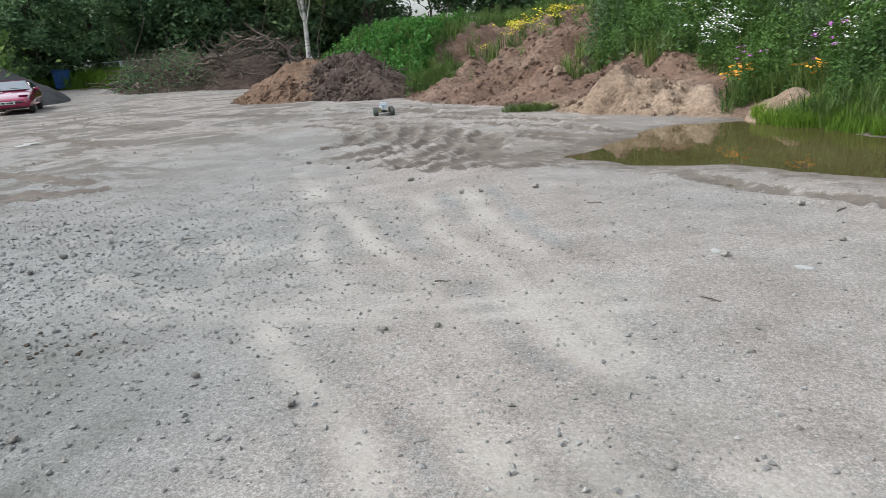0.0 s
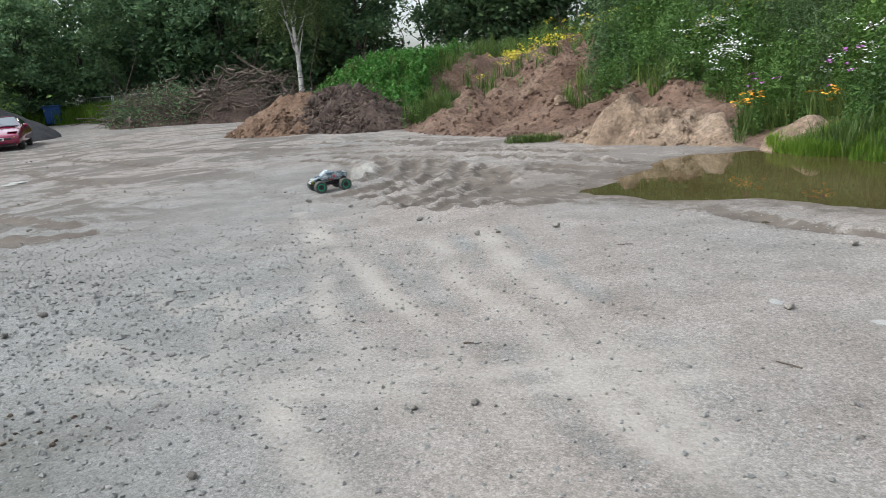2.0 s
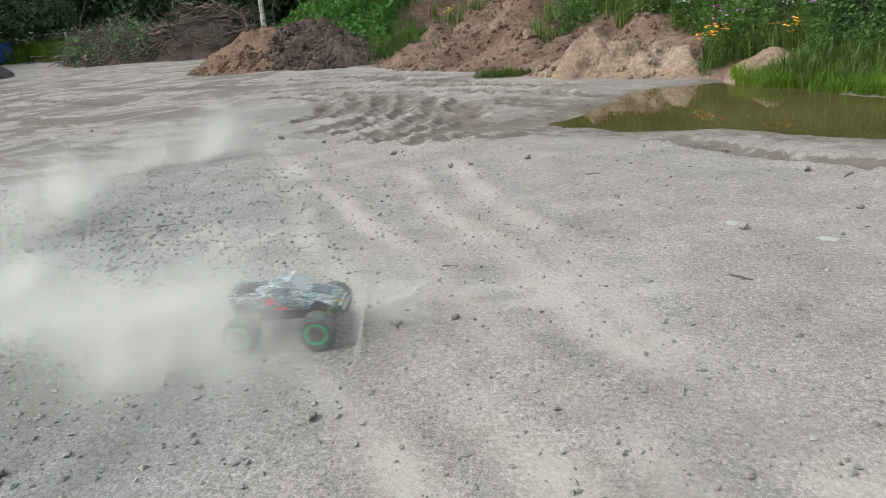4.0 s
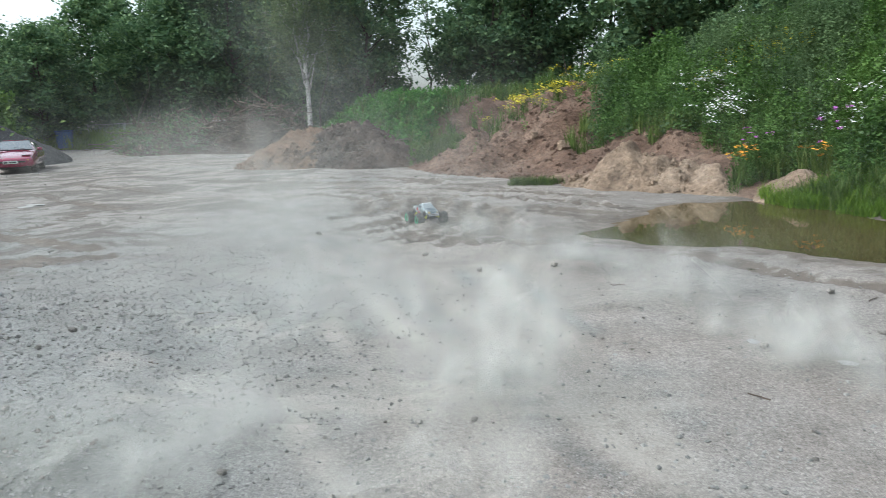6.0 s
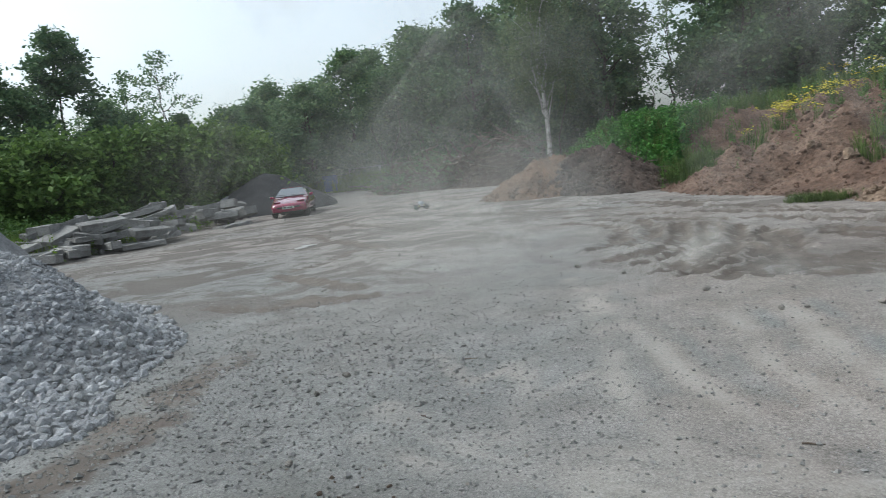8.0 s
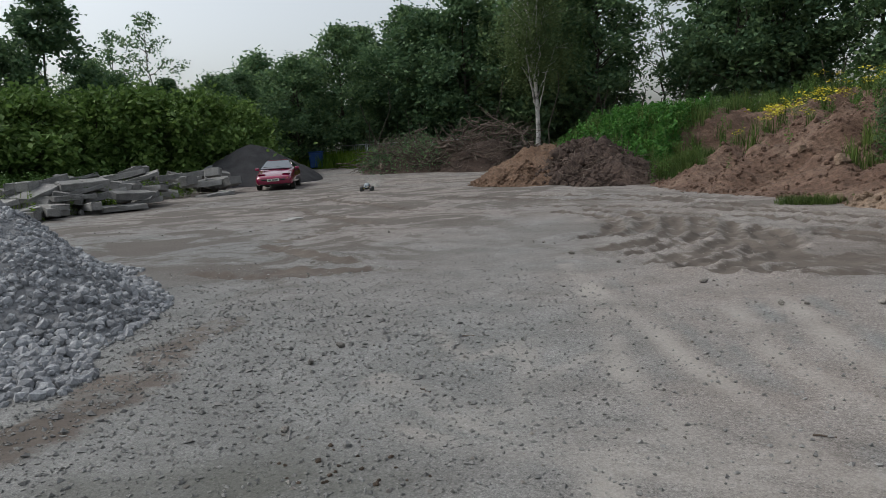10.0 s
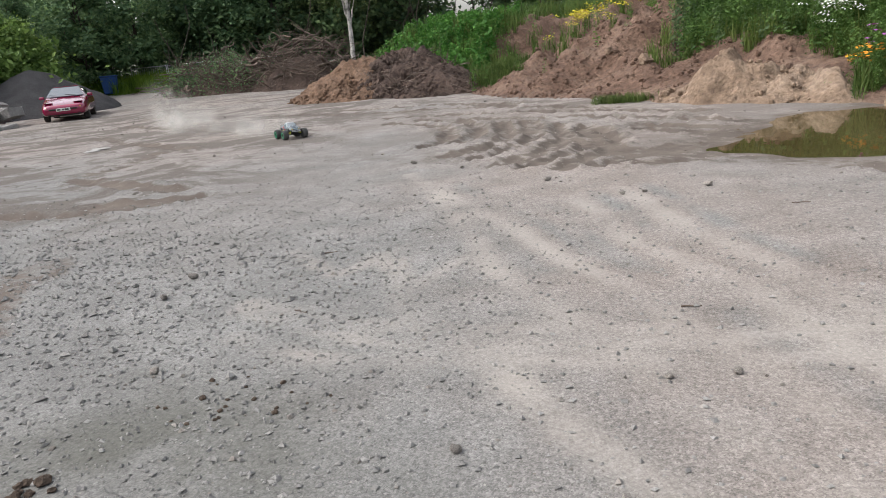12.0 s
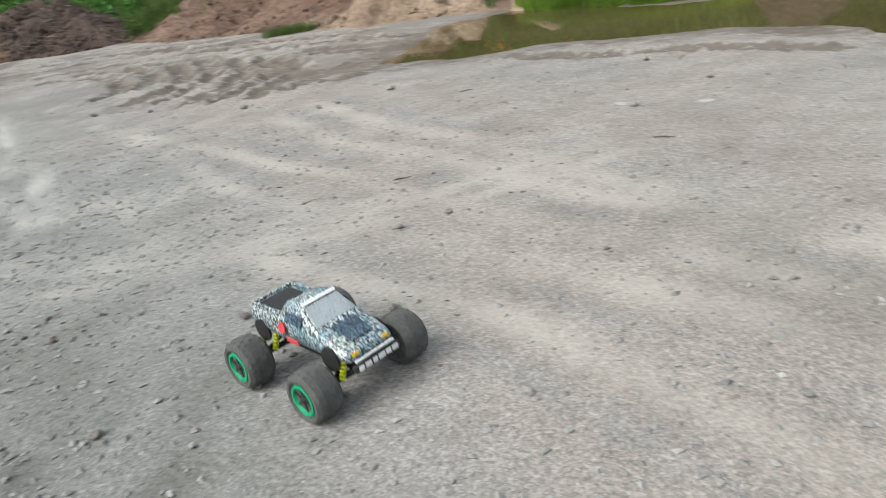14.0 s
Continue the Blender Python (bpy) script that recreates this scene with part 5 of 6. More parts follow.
def build_car():
    red = surface("crimson_car_paint", [(0.20, 0.008, 0.042), (0.25, 0.012, 0.055)], 1, 40, 0.2, 0.02, coat=1.0, spec=0.5, vary=0.08)
    black = surface("black_trim", [(0.012, 0.012, 0.013), (0.02, 0.02, 0.02)], 4, 40, 0.5, 0.05)
    alloy = surface("alloy", [(0.35, 0.35, 0.36), (0.45, 0.45, 0.46)], 4, 40, 0.35, 0.05, metal=0.9)
    plate_white = surface("plate_white", [(0.7, 0.7, 0.68), (0.75, 0.75, 0.73)], 4, 40, 0.5, 0)
    car = tagged(new("car"), "parked crimson red sports coupe with a tinted windscreen", "car")
    car.matrix_basis = pose(-24.5, 23.3, float(ground_z(-24.5, 23.3)), 0, 0, -50)
    car.scale = (0.93, 0.93, 0.93)
    rows = [(2.27, 0.34, 0.50, 0.58, 0.62, 0.66, 0.50), (2.15, 0.24, 0.50, 0.66, 0.76, 0.80, 0.64), (1.85, 0.20, 0.54, 0.74, 0.84, 0.87, 0.72), (1.35, 0.20, 0.60, 0.83, 0.87, 0.88, 0.76), (0.85, 0.20, 0.64, 0.90, 0.87, 0.885, 0.78),
            (0.72, 0.20, 0.66, 0.94, 0.87, 0.885, 0.76), (0.05, 0.20, 0.70, 1.26, 0.87, 0.885, 0.55), (-0.35, 0.20, 0.72, 1.31, 0.87, 0.885, 0.54), (-0.9, 0.20, 0.74, 1.28, 0.87, 0.885, 0.54), (-1.6, 0.22, 0.76, 1.06, 0.87, 0.88, 0.62),
            (-2.05, 0.26, 0.76, 0.95, 0.84, 0.86, 0.70), (-2.22, 0.34, 0.66, 0.90, 0.78, 0.80, 0.66)]
    body = part("body", loft([section(*r) for r in rows]), red, car, smooth=True, m=pose(0, 0, -0.02))
    body.modifiers.new("soft", "SUBSURF").levels = 1
    body.modifiers["soft"].render_levels = 2
    def glass(name, pts, depth=0.03):
        bm = bmesh.new()
        vs = [bm.verts.new(p) for p in pts]
        f = bm.faces.new(vs)
        r = bmesh.ops.extrude_face_region(bm, geom=[f])
        n = f.normal.copy() if f.normal.length else Vector((0, 0, 1))
        bm.normal_update()
        n = f.normal
        for v in [g for g in r["geom"] if isinstance(g, bmesh.types.BMVert)]:
            v.co += n * depth
        part(name, bm, GLASS, car)
    glass("windscreen", [(0.82, 0.70, 0.92), (0.82, -0.70, 0.92), (0.06, -0.52, 1.262), (0.06, 0.52, 1.262)])
    for s in (1, -1):
        glass("side_window", [(0.45, 0.79 * s, 0.90), (-1.25, 0.80 * s, 0.92), (-0.85, 0.605 * s, 1.20), (0.0, 0.61 * s, 1.20)], 0.025)
        m = part("mirror", box(0.12, 0.2, 0.13, (0.52, 0.92 * s, 0.93), 0.04), red, car, smooth=True)
        part("front_light", box(0.06, 0.26, 0.05, (2.19, 0.52 * s, 0.53), 0.015), surface("amber_lens", [(0.45, 0.16, 0.03), (0.55, 0.2, 0.04)], 4, 40, 0.3, 0), car, "amber indicator lens")
        part("headlight_cover", box(0.26, 0.34, 0.02, (1.86, 0.55 * s, 0.728), 0.008), red, car, "closed pop-up headlight cover")
        part("wiper", rod((0.80, 0.1 + 0.3 * s, 0.955), (0.68, -0.3 + 0.3 * s, 1.02), 0.012, sides=6), black, car)
    part("grille", box(0.08, 1.05, 0.06, (2.235, 0, 0.47), 0.015), black, car)
    part("lower_intake", box(0.08, 1.2, 0.12, (2.16, 0, 0.29), 0.02), black, car)
    part("roof_panel", box(0.85, 0.95, 0.02, (-0.42, 0, 1.315), 0.008), red, car)
    plate = part("number_plate", box(0.02, 0.52, 0.11, (2.292, 0, 0.46), 0.005), plate_white, car, "white number plate")
    for i, (y, w) in enumerate(((-0.16, 0.12), (0.0, 0.08), (0.13, 0.14))):
        part("plate_mark", box(0.006, w, 0.06, (2.304, y, 0.46)), black, plate)
    for x in (1.42, -1.2):
        for s in (1, -1):
            wheel = tagged(new("wheel"))
            wheel.parent = car
            wheel.location = (x, 0.745 * s, 0.31)
            part("tyre", lathe([(-0.1, 0.22), (-0.1, 0.29), (-0.07, 0.31), (0.07, 0.31), (0.1, 0.29), (0.1, 0.22)], 24, "X"), RUBBER, wheel, m=pose(0, 0, 0, 0, 0, 90), smooth=False)
            part("rim", lathe([(0.0, 0.2), (0.08, 0.215), (0.085, 0.12), (0.095, 0.05)], 20, "X"), alloy, wheel, m=pose(0, 0, 0, 0, 0, 90 * s))


def wrap_material(name="printed_shell", base_tones=((0.26, 0.43, 0.50), (0.58, 0.63, 0.64), (0.46, 0.55, 0.48))):
    """Printed truck shell: pale blue-white with a dense black scrawl."""
    m, nodes, links, out = node_material(name)
    where = nodes.new("ShaderNodeTexCoord").outputs["Object"]
    warp = add(nodes, "ShaderNodeTexNoise", Scale=22.0, Detail=4.0)
    links.new(where, warp.inputs["Vector"])
    moved = mix(nodes, links, "MIX", 0.12, where, warp.outputs["Color"])
    v = add(nodes, "ShaderNodeTexVoronoi", Scale=85.0)
    v.feature = "DISTANCE_TO_EDGE"
    links.new(moved, v.inputs["Vector"])
    lines = ramp(nodes, links, v.outputs["Distance"], [(0.05, (0, 0, 0)), (0.13, (1, 1, 1))])
    blot = add(nodes, "ShaderNodeTexNoise", Scale=125.0, Detail=4.0)
    links.new(where, blot.inputs["Vector"])
    spots = ramp(nodes, links, blot.outputs[0], [(0.43, (0.06, 0.075, 0.085)), (0.52, (1, 1, 1))])
    tint = add(nodes, "ShaderNodeTexNoise", Scale=9.0, Detail=2.0)
    links.new(where, tint.inputs["Vector"])
    base = ramp(nodes, links, tint.outputs[0], list(zip((0.35, 0.55, 0.7), base_tones)))
    dark = mix(nodes, links, "MIX", lines, (0.02, 0.025, 0.03), base)
    col = mix(nodes, links, "MULTIPLY", 1.0, dark, spots)
    links.new(col, out.inputs["Base Color"])
    out.inputs["Roughness"].default_value, out.inputs["Coat Weight"].default_value = 0.35, 0.3
    return m


def build_truck():
    shell = wrap_material()
    black = surface("black_nylon", [(0.012, 0.012, 0.013), (0.03, 0.03, 0.03)], 20, 200, 0.6, 0.1, depth=0.001)
    green = surface("green_rim", [(0.0, 0.24, 0.10), (0.01, 0.34, 0.15)], 20, 200, 0.4, 0.05, depth=0.001)
    spring = surface("yellow_spring", [(0.45, 0.50, 0.01), (0.55, 0.60, 0.02)], 20, 200, 0.5, 0)
    pale = surface("silver_print", [(0.55, 0.56, 0.57), (0.68, 0.69, 0.70)], 20, 200, 0.4, 0)
    redp = surface("red_print", [(0.45, 0.04, 0.05), (0.55, 0.06, 0.07)], 20, 200, 0.5, 0)
    amber = surface("amber_print", [(0.60, 0.35, 0.01), (0.7, 0.45, 0.02)], 20, 200, 0.4, 0)
    navy = wrap_material("dark_blue_print", ((0.05, 0.10, 0.17), (0.10, 0.19, 0.27), (0.26, 0.36, 0.40)))
    tyre_m = surface("dusty_tyre", [(0.05, 0.052, 0.05), (0.08, 0.082, 0.079), (0.11, 0.112, 0.106)], 20, 120, 0.95, 0.3, depth=0.003)
    truck = tagged(new("toy_truck"), "radio-controlled monster truck with a scrawled shell and green rims", "toy truck")
    rows = [(-0.245, 0.165, 0.19, 0.222, 0.080, 0.092, 0.088), (-0.235, 0.150, 0.18, 0.226, 0.088, 0.100, 0.094), (-0.09, 0.140, 0.175, 0.222, 0.092, 0.103, 0.094), (-0.075, 0.140, 0.178, 0.235, 0.092, 0.104, 0.086), (-0.055, 0.140, 0.185, 0.272, 0.092, 0.104, 0.070),
            (-0.02, 0.140, 0.187, 0.281, 0.092, 0.104, 0.070), (0.03, 0.140, 0.187, 0.276, 0.092, 0.104, 0.069), (0.105, 0.140, 0.185, 0.224, 0.092, 0.103, 0.084), (0.13, 0.140, 0.180, 0.214, 0.092, 0.102, 0.082), (0.20, 0.140, 0.172, 0.198, 0.090, 0.099, 0.080), (0.235, 0.142, 0.165, 0.184, 0.086, 0.092, 0.076), (0.248, 0.150, 0.162, 0.172, 0.076, 0.080, 0.066)]
    body = part("shell", loft([section(*r) for r in rows]), shell, truck, "pale blue-white shell with a black scrawled print", smooth=True)
    mod = body.modifiers.new("soft", "SUBSURF")
    mod.levels, mod.render_levels = 1, 2

    def slab(name, pts, mat_, label="", depth=0.004):
        bm = bmesh.new()
        f = bm.faces.new([bm.verts.new(p) for p in pts])
        bm.normal_update()
        n = f.normal.copy()
        if n.z < -0.01:
            n = -n
        r = bmesh.ops.extrude_face_region(bm, geom=[f])
        for v in [g for g in r["geom"] if isinstance(g, bmesh.types.BMVert)]:
            v.co += n * depth
        return part(name, bm, mat_, truck, label)

    screen = surface("screen_print", [(0.22, 0.25, 0.27), (0.36, 0.40, 0.42)], 10, 200, 0.15, 0, spec=0.6)
    slab("windscreen", [(0.102, 0.075, 0.222), (0.102, -0.075, 0.222), (0.040, -0.062, 0.268), (0.040, 0.062, 0.268)], screen, "grey printed windscreen", 0.006)
    slab("screen_strip", [(0.036, 0.064, 0.274), (0.036, -0.064, 0.274), (0.024, -0.064, 0.279), (0.024, 0.064, 0.279)], pale, "", 0.004)
    slab("bonnet_panel", [(0.215, 0.040, 0.197), (0.215, -0.040, 0.197), (0.125, -0.046, 0.217), (0.125, 0.046, 0.217)], navy, "dark blue bonnet panel", 0.003)
    slab("bed_cover", [(-0.10, 0.060, 0.2215), (-0.10, -0.060, 0.2215), (-0.225, -0.060, 0.2235), (-0.225, 0.060, 0.2235)], black, "black load bed", 0.003)
    for s in (1, -1):
        part("side_window", box(0.085, 0.006, 0.034, (0.005, 0.0895 * s, 0.236), 0.002, turn=Matrix.Rotation(radians(25 * s), 4, "X")), navy, truck)
        part("side_badge", lathe([(-0.002, 0.0175), (0.002, 0.0175)], 16, "Z"), redp, truck, "red round badge", m=pose(-0.05, 0.1035 * s, 0.200, -78 * s, 0, 0))
        part("side_print", box(0.06, 0.004, 0.014, (-0.005, 0.1035 * s, 0.165), 0.001), redp, truck, "red and white side print")
        part("wheel_arch", lathe([(-0.004, 0.040), (0.004, 0.040)], 20, "Z"), black, truck, m=pose(0.168, 0.0965 * s, 0.150, 90))
        part("wheel_arch", lathe([(-0.004, 0.040), (0.004, 0.040)], 20, "Z"), black, truck, m=pose(-0.185, 0.0955 * s, 0.152, 90))
        part("bed_rail", box(0.15, 0.010, 0.014, (-0.165, 0.078 * s, 0.229), 0.004), shell, truck)
        part("headlight", box(0.008, 0.028, 0.015, (0.242, 0.058 * s, 0.170), 0.004), amber, truck, "amber printed headlight")
    part("tailgate", box(0.010, 0.155, 0.022, (-0.240, 0, 0.222), 0.004), shell, truck)
    part("chassis", box(0.36, 0.085, 0.045, (0, 0, 0.105), 0.01), black, truck, "black chassis tub")
    part("skid_plate", box(0.09, 0.06, 0.006, (0.215, 0, 0.095), 0.002, turn=Matrix.Rotation(radians(-30), 4, "Y")), black, truck)
    bumper = part("front_bumper", box(0.016, 0.175, 0.024, (0.262, 0, 0.136), 0.005), black, truck, "black bumper with white markings")
    for i, w in enumerate((0.018, 0.022, 0.016, 0.024, 0.018, 0.022)):
        part("bumper_mark", box(0.004, w, 0.016, (0.271, -0.066 + 0.0265 * i, 0.136), 0.001), pale, bumper)
    part("bumper_bar", box(0.008, 0.15, 0.008, (0.258, 0, 0.155), 0.002), pale, truck, "silver bar above the bumper")
    # race number on the nose
    curve = bpy.data.curves.new("race_number", "FONT")
    curve.body, curve.size, curve.extrude, curve.align_x = "69", 0.036, 0.0012, "CENTER"
    tmp = bpy.data.objects.new("race_number", curve)
    scene.collection.objects.link(tmp)
    dg = bpy.context.evaluated_depsgraph_get()
    me = bpy.data.meshes.new_from_object(tmp.evaluated_get(dg))
    bpy.data.objects.remove(tmp)
    me.materials.clear()
    part("race_number", me, pale, truck, "race number 69 in white", m=Matrix.Translation((0.2475, 0, 0.164)) @ pose(0, 0, 0, 60, 0, 90))
    # running gear
    for x, s in ((0.172, 1), (0.172, -1), (-0.172, 1), (-0.172, -1)):
        for k in (-0.022, 0.022):
            part("suspension_arm", rod((x + k * 1.3, 0.035 * s, 0.088), (x + k * 0.3, 0.125 * s, 0.078), 0.006), black, truck)
            bm = rod((x + k * 1.6, 0.100 * s, 0.088), (x + k * 1.2, 0.062 * s, 0.182), 0.005)
            sh = part("shock", bm, black, truck)
            a, b = Vector((x + k * 1.6, 0.098 * s, 0.094)), Vector((x + k * 1.25, 0.068 * s, 0.168))
            bm = bmesh.new()
            for i in range(7):
                p, q = a.lerp(b, i / 7), a.lerp(b, (i + 0.55) / 7)
                rod(p, q, 0.0105, sides=10, bm=bm)
            part("spring", bm, spring, sh, "yellow coil spring")
        part("axle", rod((x, 0.03 * s, 0.083), (x, 0.135 * s, 0.083), 0.005), black, truck)
    wheels = []
    for x, s in ((0.172, 1), (0.172, -1), (-0.172, 1), (-0.172, -1)):
        wheel = new("wheel")
        wheel.parent = truck
        wheel.location = (x, 0.178 * s, 0.083)
        w = 0.048
        t = lathe([(-w * 0.8, 0.050), (-w, 0.060), (-w, 0.070), (-w * 0.8, 0.079), (-w * 0.4, 0.083), (w * 0.4, 0.083), (w * 0.8, 0.079), (w, 0.070), (w, 0.060), (w * 0.8, 0.050)], 40, "X")
        for i in range(40):
            for j, y in enumerate((-0.030, -0.012, 0.012, 0.030)):
                if (i + j) % 2 == 0:
                    a = 2 * math.pi * i / 40
                    box(0.014, 0.009, 0.003, bm=t, turn=Matrix.Rotation(a, 4, "X") @ Matrix.Translation((y, 0, 0.0805 if abs(y) > 0.02 else 0.083)))
        part("tyre", t, tyre_m, wheel, "dusty black knobbly balloon tyre", m=pose(0, 0, 0, 0, 0, 90))
        rim = part("rim", lathe([(0.012, 0.030), (0.020, 0.046), (0.036, 0.051), (0.046, 0.050), (0.047, 0.042), (0.034, 0.036), (0.026, 0.020)], 28, "X"), green, wheel, "green wheel rim", m=pose(0, 0, 0, 0, 0, 90 * s))
        bm = lathe([(0.024, 0.034), (0.0375, 0.033), (0.039, 0.012), (0.046, 0.008)], 18, "X")
        for i in range(6):
            box(0.006, 0.010, 0.026, (0, 0, 0), bm=bm, turn=Matrix.Translation((0.038, 0, 0)) @ Matrix.Rotation(i * math.pi / 3, 4, "X") @ Matrix.Translation((0, 0, 0.026)))
        part("hub", bm, black, wheel, "black hub and spokes", m=pose(0, 0, 0, 0, 0, 90 * s))
        wheels.append(wheel)
    return truck, wheels


# ---------------------------------------------------------------- what moves
# the toy truck: seconds, x, y, heading, nose lift
TRUCK = [(0, -5.55, 15.2, -65, 0), (0.5, -5.1, 14.32, -72, 0), (1.0, -4.82, 13.06, -100, 0), (1.5, -4.51, 11.79, -80, 1), (1.8, -4.36, 10.7, -115, 0), (2.0, -4.29, 9.85, -138, 0), (2.2, -4.38, 8.87, -146, 0),
         (2.6, -4.9, 7.5, -140, 0), (3.0, -5.0, 6.0, -115, 0), (3.4, -4.3, 4.4, -60, 0), (3.7, -3.0, 3.4, -5, 0), (4.0, -1.45, 3.45, 10, 0), (4.3, 0.09, 4.3, -70, 0), (4.5, 0.36, 4.56, -58, -4), (4.75, 0.45, 5.0, -48, -6),
         (5.0, 0.25, 5.68, -48, 0), (5.5, -0.9, 7.58, -45, 0), (6.0, -2.98, 9.89, -48, 0), (6.5, -5.96, 12.9, -50, 0), (7.0, -8.95, 15.81, -60, 0), (7.5, -11.53, 17.87, -48, 0), (8.0, -15.25, 20.48, -45, 0), (8.2, -16.81, 21.86, -45, 0),
         (8.7, -19.4, 24.2, -60, 0), (9.2, -20.2, 24.6, -70, 0), (9.7, -18.6, 22.3, -60, 0), (10.3, -15.49, 18.54, -55, 0), (10.5, -14.92, 17.69, -52, 0), (11.0, -13.07, 15.63, -45, 0), (11.5, -10.11, 13.52, -36, 0), (12.0, -7.68, 12.01, -38, 0),
         (12.5, -6.02, 10.11, -55, 0), (13.0, -4.78, 7.54, -62, 0), (13.5, -3.18, 4.7, -45, 0), (14.0, -1.275, 2.415, -50, 0)]


def motions():
    rows = []
    for t, x, y, a, lift in TRUCK:
        rows.append((t, pose(x, y, float(ground_z(x, y)), 0, -lift, a)))
    walk(truck, rows)
    for k, wheel in enumerate(truck_wheels):
        at = wheel.location.copy()
        spin = [(0.2 * i, Matrix.Translation(at) @ Matrix.Rotation(radians(47) * i * (1 if i < 22 else 1), 4, "Y")) for i in range(71)]
        walk(wheel, spin)
    for row in dust:
        dust_motion(*row)


def dust_material(strength):
    """Fine airborne dust: each scrap is thin and fades to its rim."""
    m, nodes, links, out = node_material("airborne_dust")
    soft = nodes.new("ShaderNodeAttribute")
    soft.attribute_name = "soft"
    where = nodes.new("ShaderNodeTexCoord").outputs["Object"]
    n = add(nodes, "ShaderNodeTexNoise", Scale=5.0, Detail=5.0, Roughness=0.6)
    links.new(where, n.inputs["Vector"])
    wisps = ramp(nodes, links, n.outputs[0], [(0.3, (0.25,) * 3), (0.65, (1, 1, 1))])
    curve = nodes.new("ShaderNodeMath")
    curve.operation = "POWER"
    curve.inputs[1].default_value = 1.7
    links.new(soft.outputs["Fac"], curve.inputs[0])
    a = nodes.new("ShaderNodeMath")
    a.operation = "MULTIPLY"
    links.new(curve.outputs[0], a.inputs[0]), links.new(wisps, a.inputs[1])
    thin = nodes.new("ShaderNodeMath")
    thin.operation = "MULTIPLY"
    thin.inputs[1].default_value = strength
    links.new(a.outputs[0], thin.inputs[0])
    df, tr, clear = nodes.new("ShaderNodeBsdfDiffuse"), nodes.new("ShaderNodeBsdfTranslucent"), nodes.new("ShaderNodeBsdfTransparent")
    for b in (df, tr):
        b.inputs[0].default_value = (0.79, 0.785, 0.74, 1)
    both, mx = nodes.new("ShaderNodeMixShader"), nodes.new("ShaderNodeMixShader")
    both.inputs[0].default_value = 0.5
    links.new(df.outputs[0], both.inputs[1]), links.new(tr.outputs[0], both.inputs[2])
    links.new(thin.outputs[0], mx.inputs[0]), links.new(clear.outputs[0], mx.inputs[1]), links.new(both.outputs[0], mx.inputs[2])
    links.new(mx.outputs[0], nodes["Material Output"].inputs[0])
    return m


def dust_mesh(seed, n, radius, disc, material=None):
    """A wisp: thin round scraps at all angles about a centre."""
    rng = np.random.default_rng(seed)
    k = 14
    a = np.arange(k) * 2 * np.pi / k
    v = np.concatenate([[(0, 0, 0.12)], np.stack([np.cos(a) * 0.5, np.sin(a) * 0.5, 0 * a + 0.08], -1), np.stack([np.cos(a), np.sin(a), 0 * a - 0.08], -1)])
    f = np.array([(0, 1 + i, 1 + (i + 1) % k) for i in range(k)] + [(1 + i, 1 + k + i, 1 + k + (i + 1) % k) for i in range(k)] + [(1 + i, 1 + k + (i + 1) % k, 1 + (i + 1) % k) for i in range(k)])
    at = rng.normal(0, radius, (n, 3)) * np.array([1.1, 1.1, 0.6])
    vv, ff = stamp(v, f, at, disc * rng.uniform(0.7, 1.35, n), turns(rng, n))
    me = mesh_np("dust_cloud", vv, ff)
    soft = np.tile(np.concatenate([[1.0], np.full(k, 0.5), np.zeros(k)]), n)
    me.attributes.new("soft", "FLOAT", "POINT").data.foreach_set("value", soft.astype(np.float32))
    me.materials.append(material or DUST)
    return me


def truck_place(t):
    ts = [r[0] for r in TRUCK]
    return np.array([np.interp(t, ts, [r[1] for r in TRUCK]), np.interp(t, ts, [r[2] for r in TRUCK])])


WIND = np.array([0.10, -0.12])


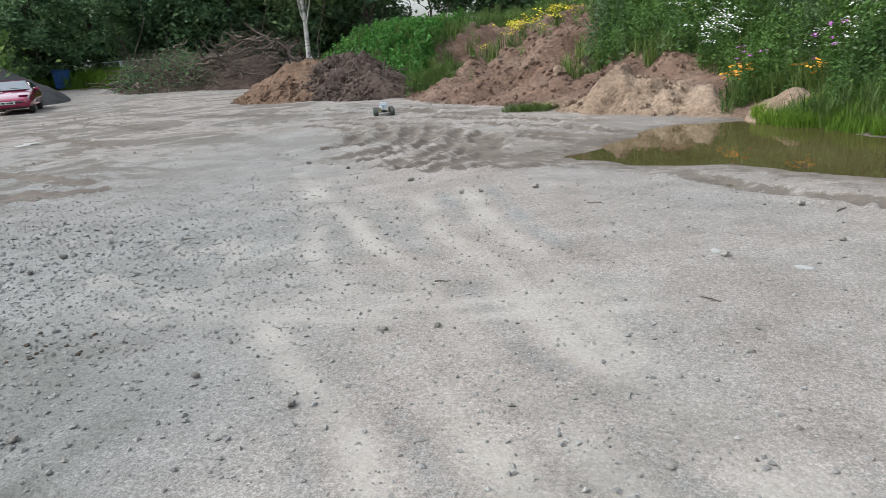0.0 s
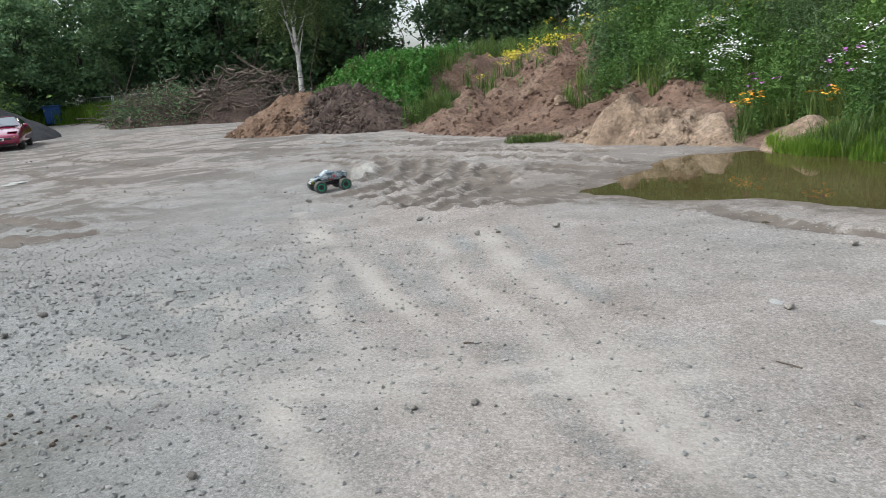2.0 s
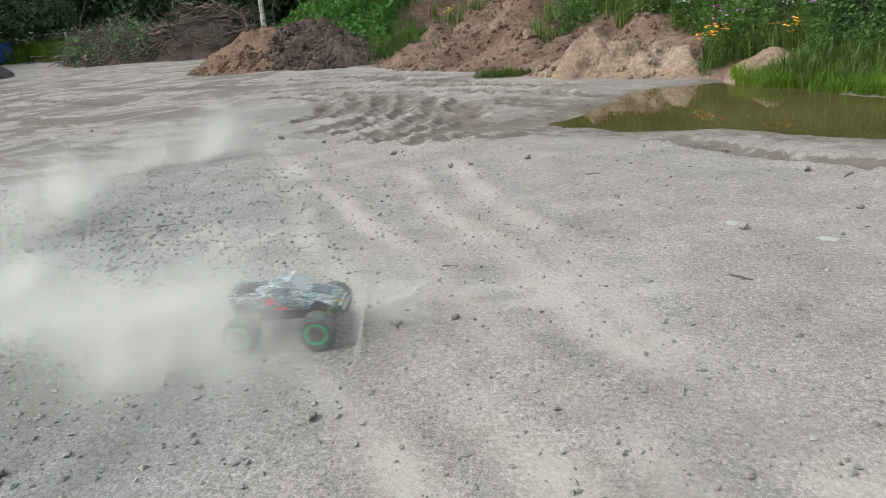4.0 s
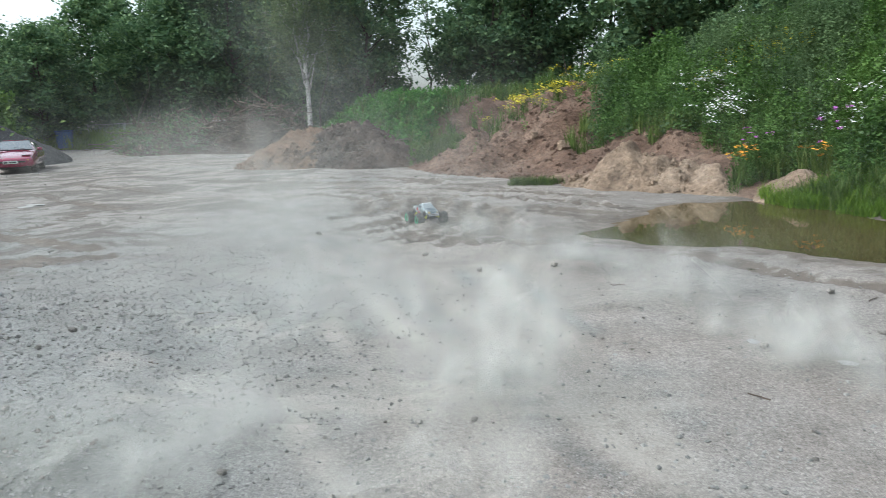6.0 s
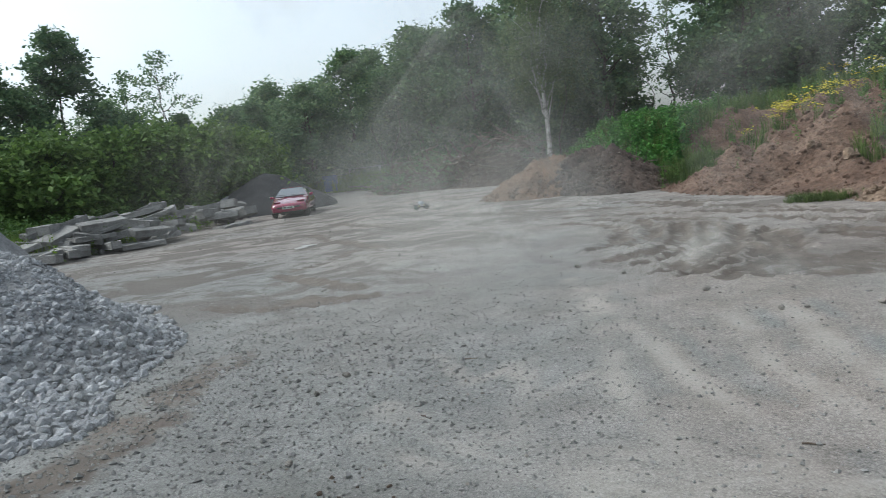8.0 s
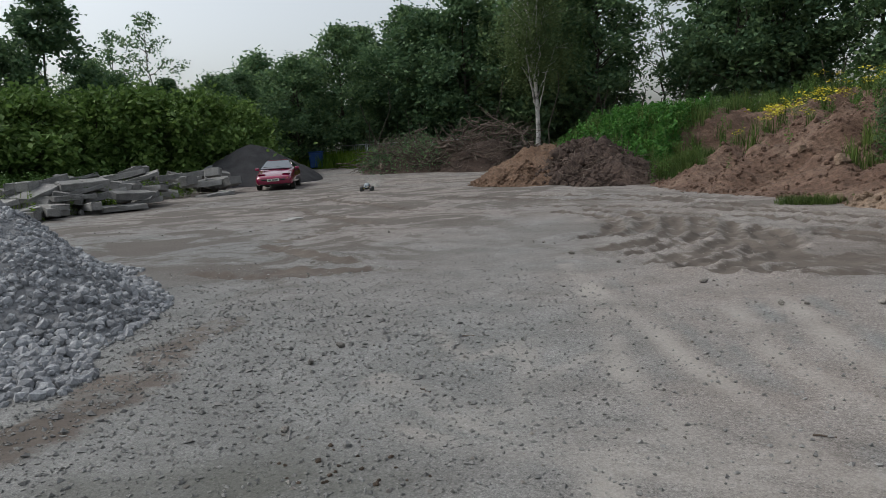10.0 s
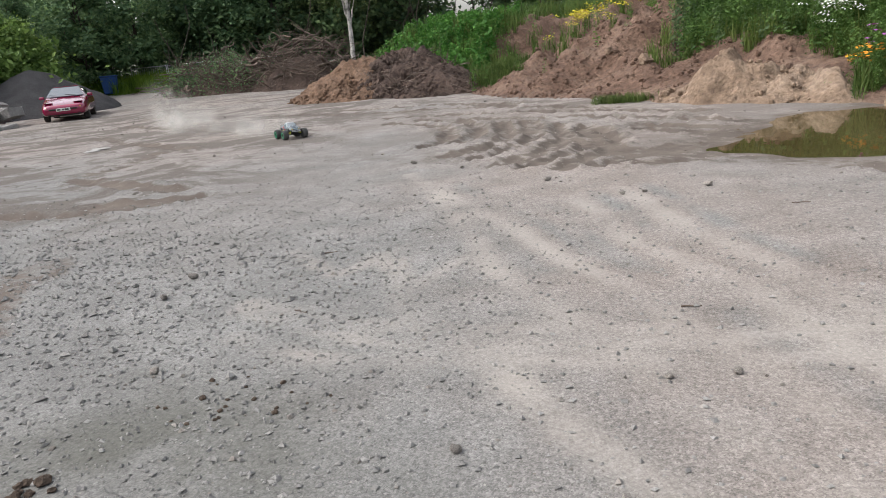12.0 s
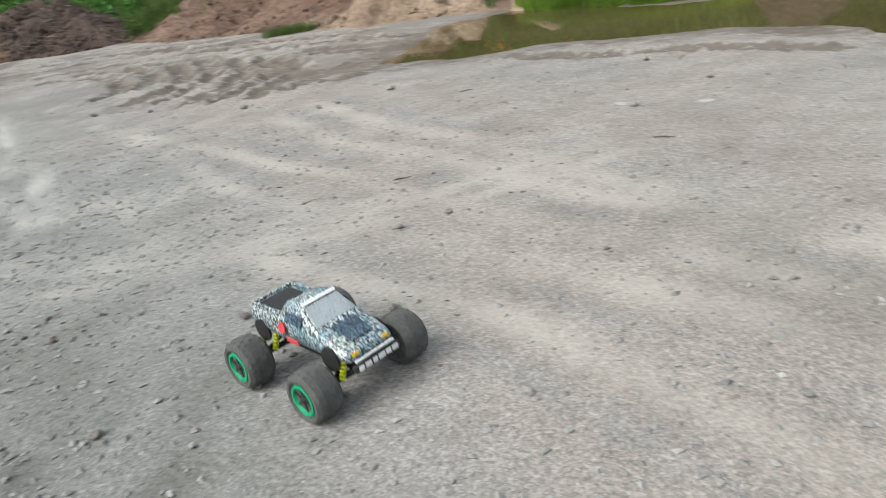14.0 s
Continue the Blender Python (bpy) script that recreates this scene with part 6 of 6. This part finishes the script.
def build_dust():
    """The dust that the wheels throw up: (born, x, y, size, life, throw)."""
    rng = np.random.default_rng(99)
    small, big = [dust_mesh(i, 6, 0.10, 0.185) for i in range(4)], [dust_mesh(10 + i, 6, 0.17, 0.38) for i in range(4)]
    veils = [dust_mesh(20 + i, 5, 0.75, 1.35, VEIL) for i in range(3)]
    clouds = []

    def emit(t0, t1, step, large, life, back=0.12):
        for t in np.arange(t0, t1, step):
            p = truck_place(t - back)
            clouds.append((t, *(p + rng.normal(0, 0.08, 2)), large, life * rng.uniform(0.45, 1.5), (0, 0)))

    emit(1.65, 2.25, 0.09, False, 2.2)
    emit(2.4, 3.3, 0.12, True, 1.7)
    emit(3.3, 4.42, 0.045, True, 1.7)
    emit(3.9, 4.45, 0.05, False, 1.3)
    emit(5.0, 6.3, 0.14, True, 1.5)
    emit(6.4, 8.2, 0.3, False, 0.9)
    emit(9.8, 12.4, 0.12, True, 1.6)
    emit(12.6, 13.7, 0.07, False, 1.4)
    # thick swirls left where the truck turned: (born, x, y, puffs, large)
    for t, x, y, n, large in ((3.85, -1.8, 3.15, 11, True), (3.95, -1.2, 3.4, 3, True), (4.1, -0.75, 4.1, 9, False), (4.2, -0.7, 4.3, 4, True)):
        for _ in range(n):
            clouds.append((t + rng.uniform(-0.1, 0.15), x + rng.normal(0, 0.16), y + rng.normal(0, 0.14), large, rng.uniform(1.3, 2.4), (-0.15, -0.05)))
    # the jet thrown sideways as it spins round and drives off
    for i in range(30):
        u = i / 29
        end = np.array((0.5 + 1.25 * u, 5.3 - 1.35 * u)) + rng.normal(0, 0.07, 2)
        start = np.array((0.42, 4.75))
        clouds.append((4.5 + 0.35 * (1 - u) * rng.random(), *start, False, rng.uniform(1.1, 2.0), tuple(end - start)))
    # thin dust that hangs over the yard, low and high
    for i in range(12):
        clouds.append((4.5 + 0.13 * i, -2.5 + rng.uniform(-2.5, 2.5), 4.0 + rng.uniform(0, 3.0), 2, rng.uniform(2.2, 3.6), (-1.0, 1.0)))
    for i in range(13):
        clouds.append((5.3 + 0.1 * i, -3.6 + rng.uniform(-1.6, 1.6), 5.6 + rng.uniform(-1.2, 1.6), 3, rng.uniform(2.4, 3.4), (-1.2, 1.3)))
    made = []
    for i, (t, x, y, large, life, push) in enumerate(clouds):
        ob = thing("dust_cloud", veils[i % 3] if large >= 2 else (big if large else small)[i % 4], None, "pale drifting cloud of dust thrown up by the wheels", "dust", "dust clouds behind the truck")
        made.append((ob, t, x, y, large, life, push, rng.normal(0, 1, 3), rng.uniform(0, 360)))
    return made


def dust_motion(ob, t, x, y, large, life, push, way, turn):
    """Lies at the ground until the wheels lift it, swells out, drifts off and settles."""
    reach, rise = ((0.22, 0.13), (0.6, 0.34), (1.2, 1.0), (0.9, 1.9))[int(large)]
    rest = -3.2 if large >= 2 else -1.0
    rows = [(0.0, pose(x, y, rest, 0, 0, turn))]
    if t > 0.4:
        rows.append((t - 0.14, pose(x, y, rest, 0, 0, turn)))
    for k in (0.05, 0.3, 0.7, 1.2, 1.9, 2.8, 4.0):
        if k > life:
            break
        s = 1 - math.exp(-k / 1.5)
        px = x + way[0] * reach * s + WIND[0] * k + push[0] * (1 - math.exp(-k / 0.25))
        py = y + way[1] * reach * s + WIND[1] * k + push[1] * (1 - math.exp(-k / 0.25))
        pz = (0.06, 0.08, -0.4, 0.4)[int(large)] + rise * abs(way[2] + 0.6) * s * (0.6 + 0.4 * k)
        rows.append((t + k, pose(px, py, pz, 0, 0, turn + 9 * k)))
    last = rows[-1]
    if last[0] < 13.2:
        m = last[1].copy()
        m.translation.z = rest
        rows.append((last[0] + 0.9, m))
        if last[0] + 0.9 < 14.0:
            rows.append((14.0, m))
    rows = [(tt, m) for tt, m in rows if tt <= 14.0]
    walk(ob, rows)


build_ground()
build_puddle()
build_bank()
build_heaps()
build_trees()
build_bank_plants()
build_slabs()
build_yard_edge_plants()
build_brush_heaps()
build_fence_and_bin()
build_car()
truck, truck_wheels = build_truck()
build_loose_stones()
build_gravel_heap_stones()
DUST, VEIL = dust_material(0.30), dust_material(0.095)
dust = build_dust()
motions()
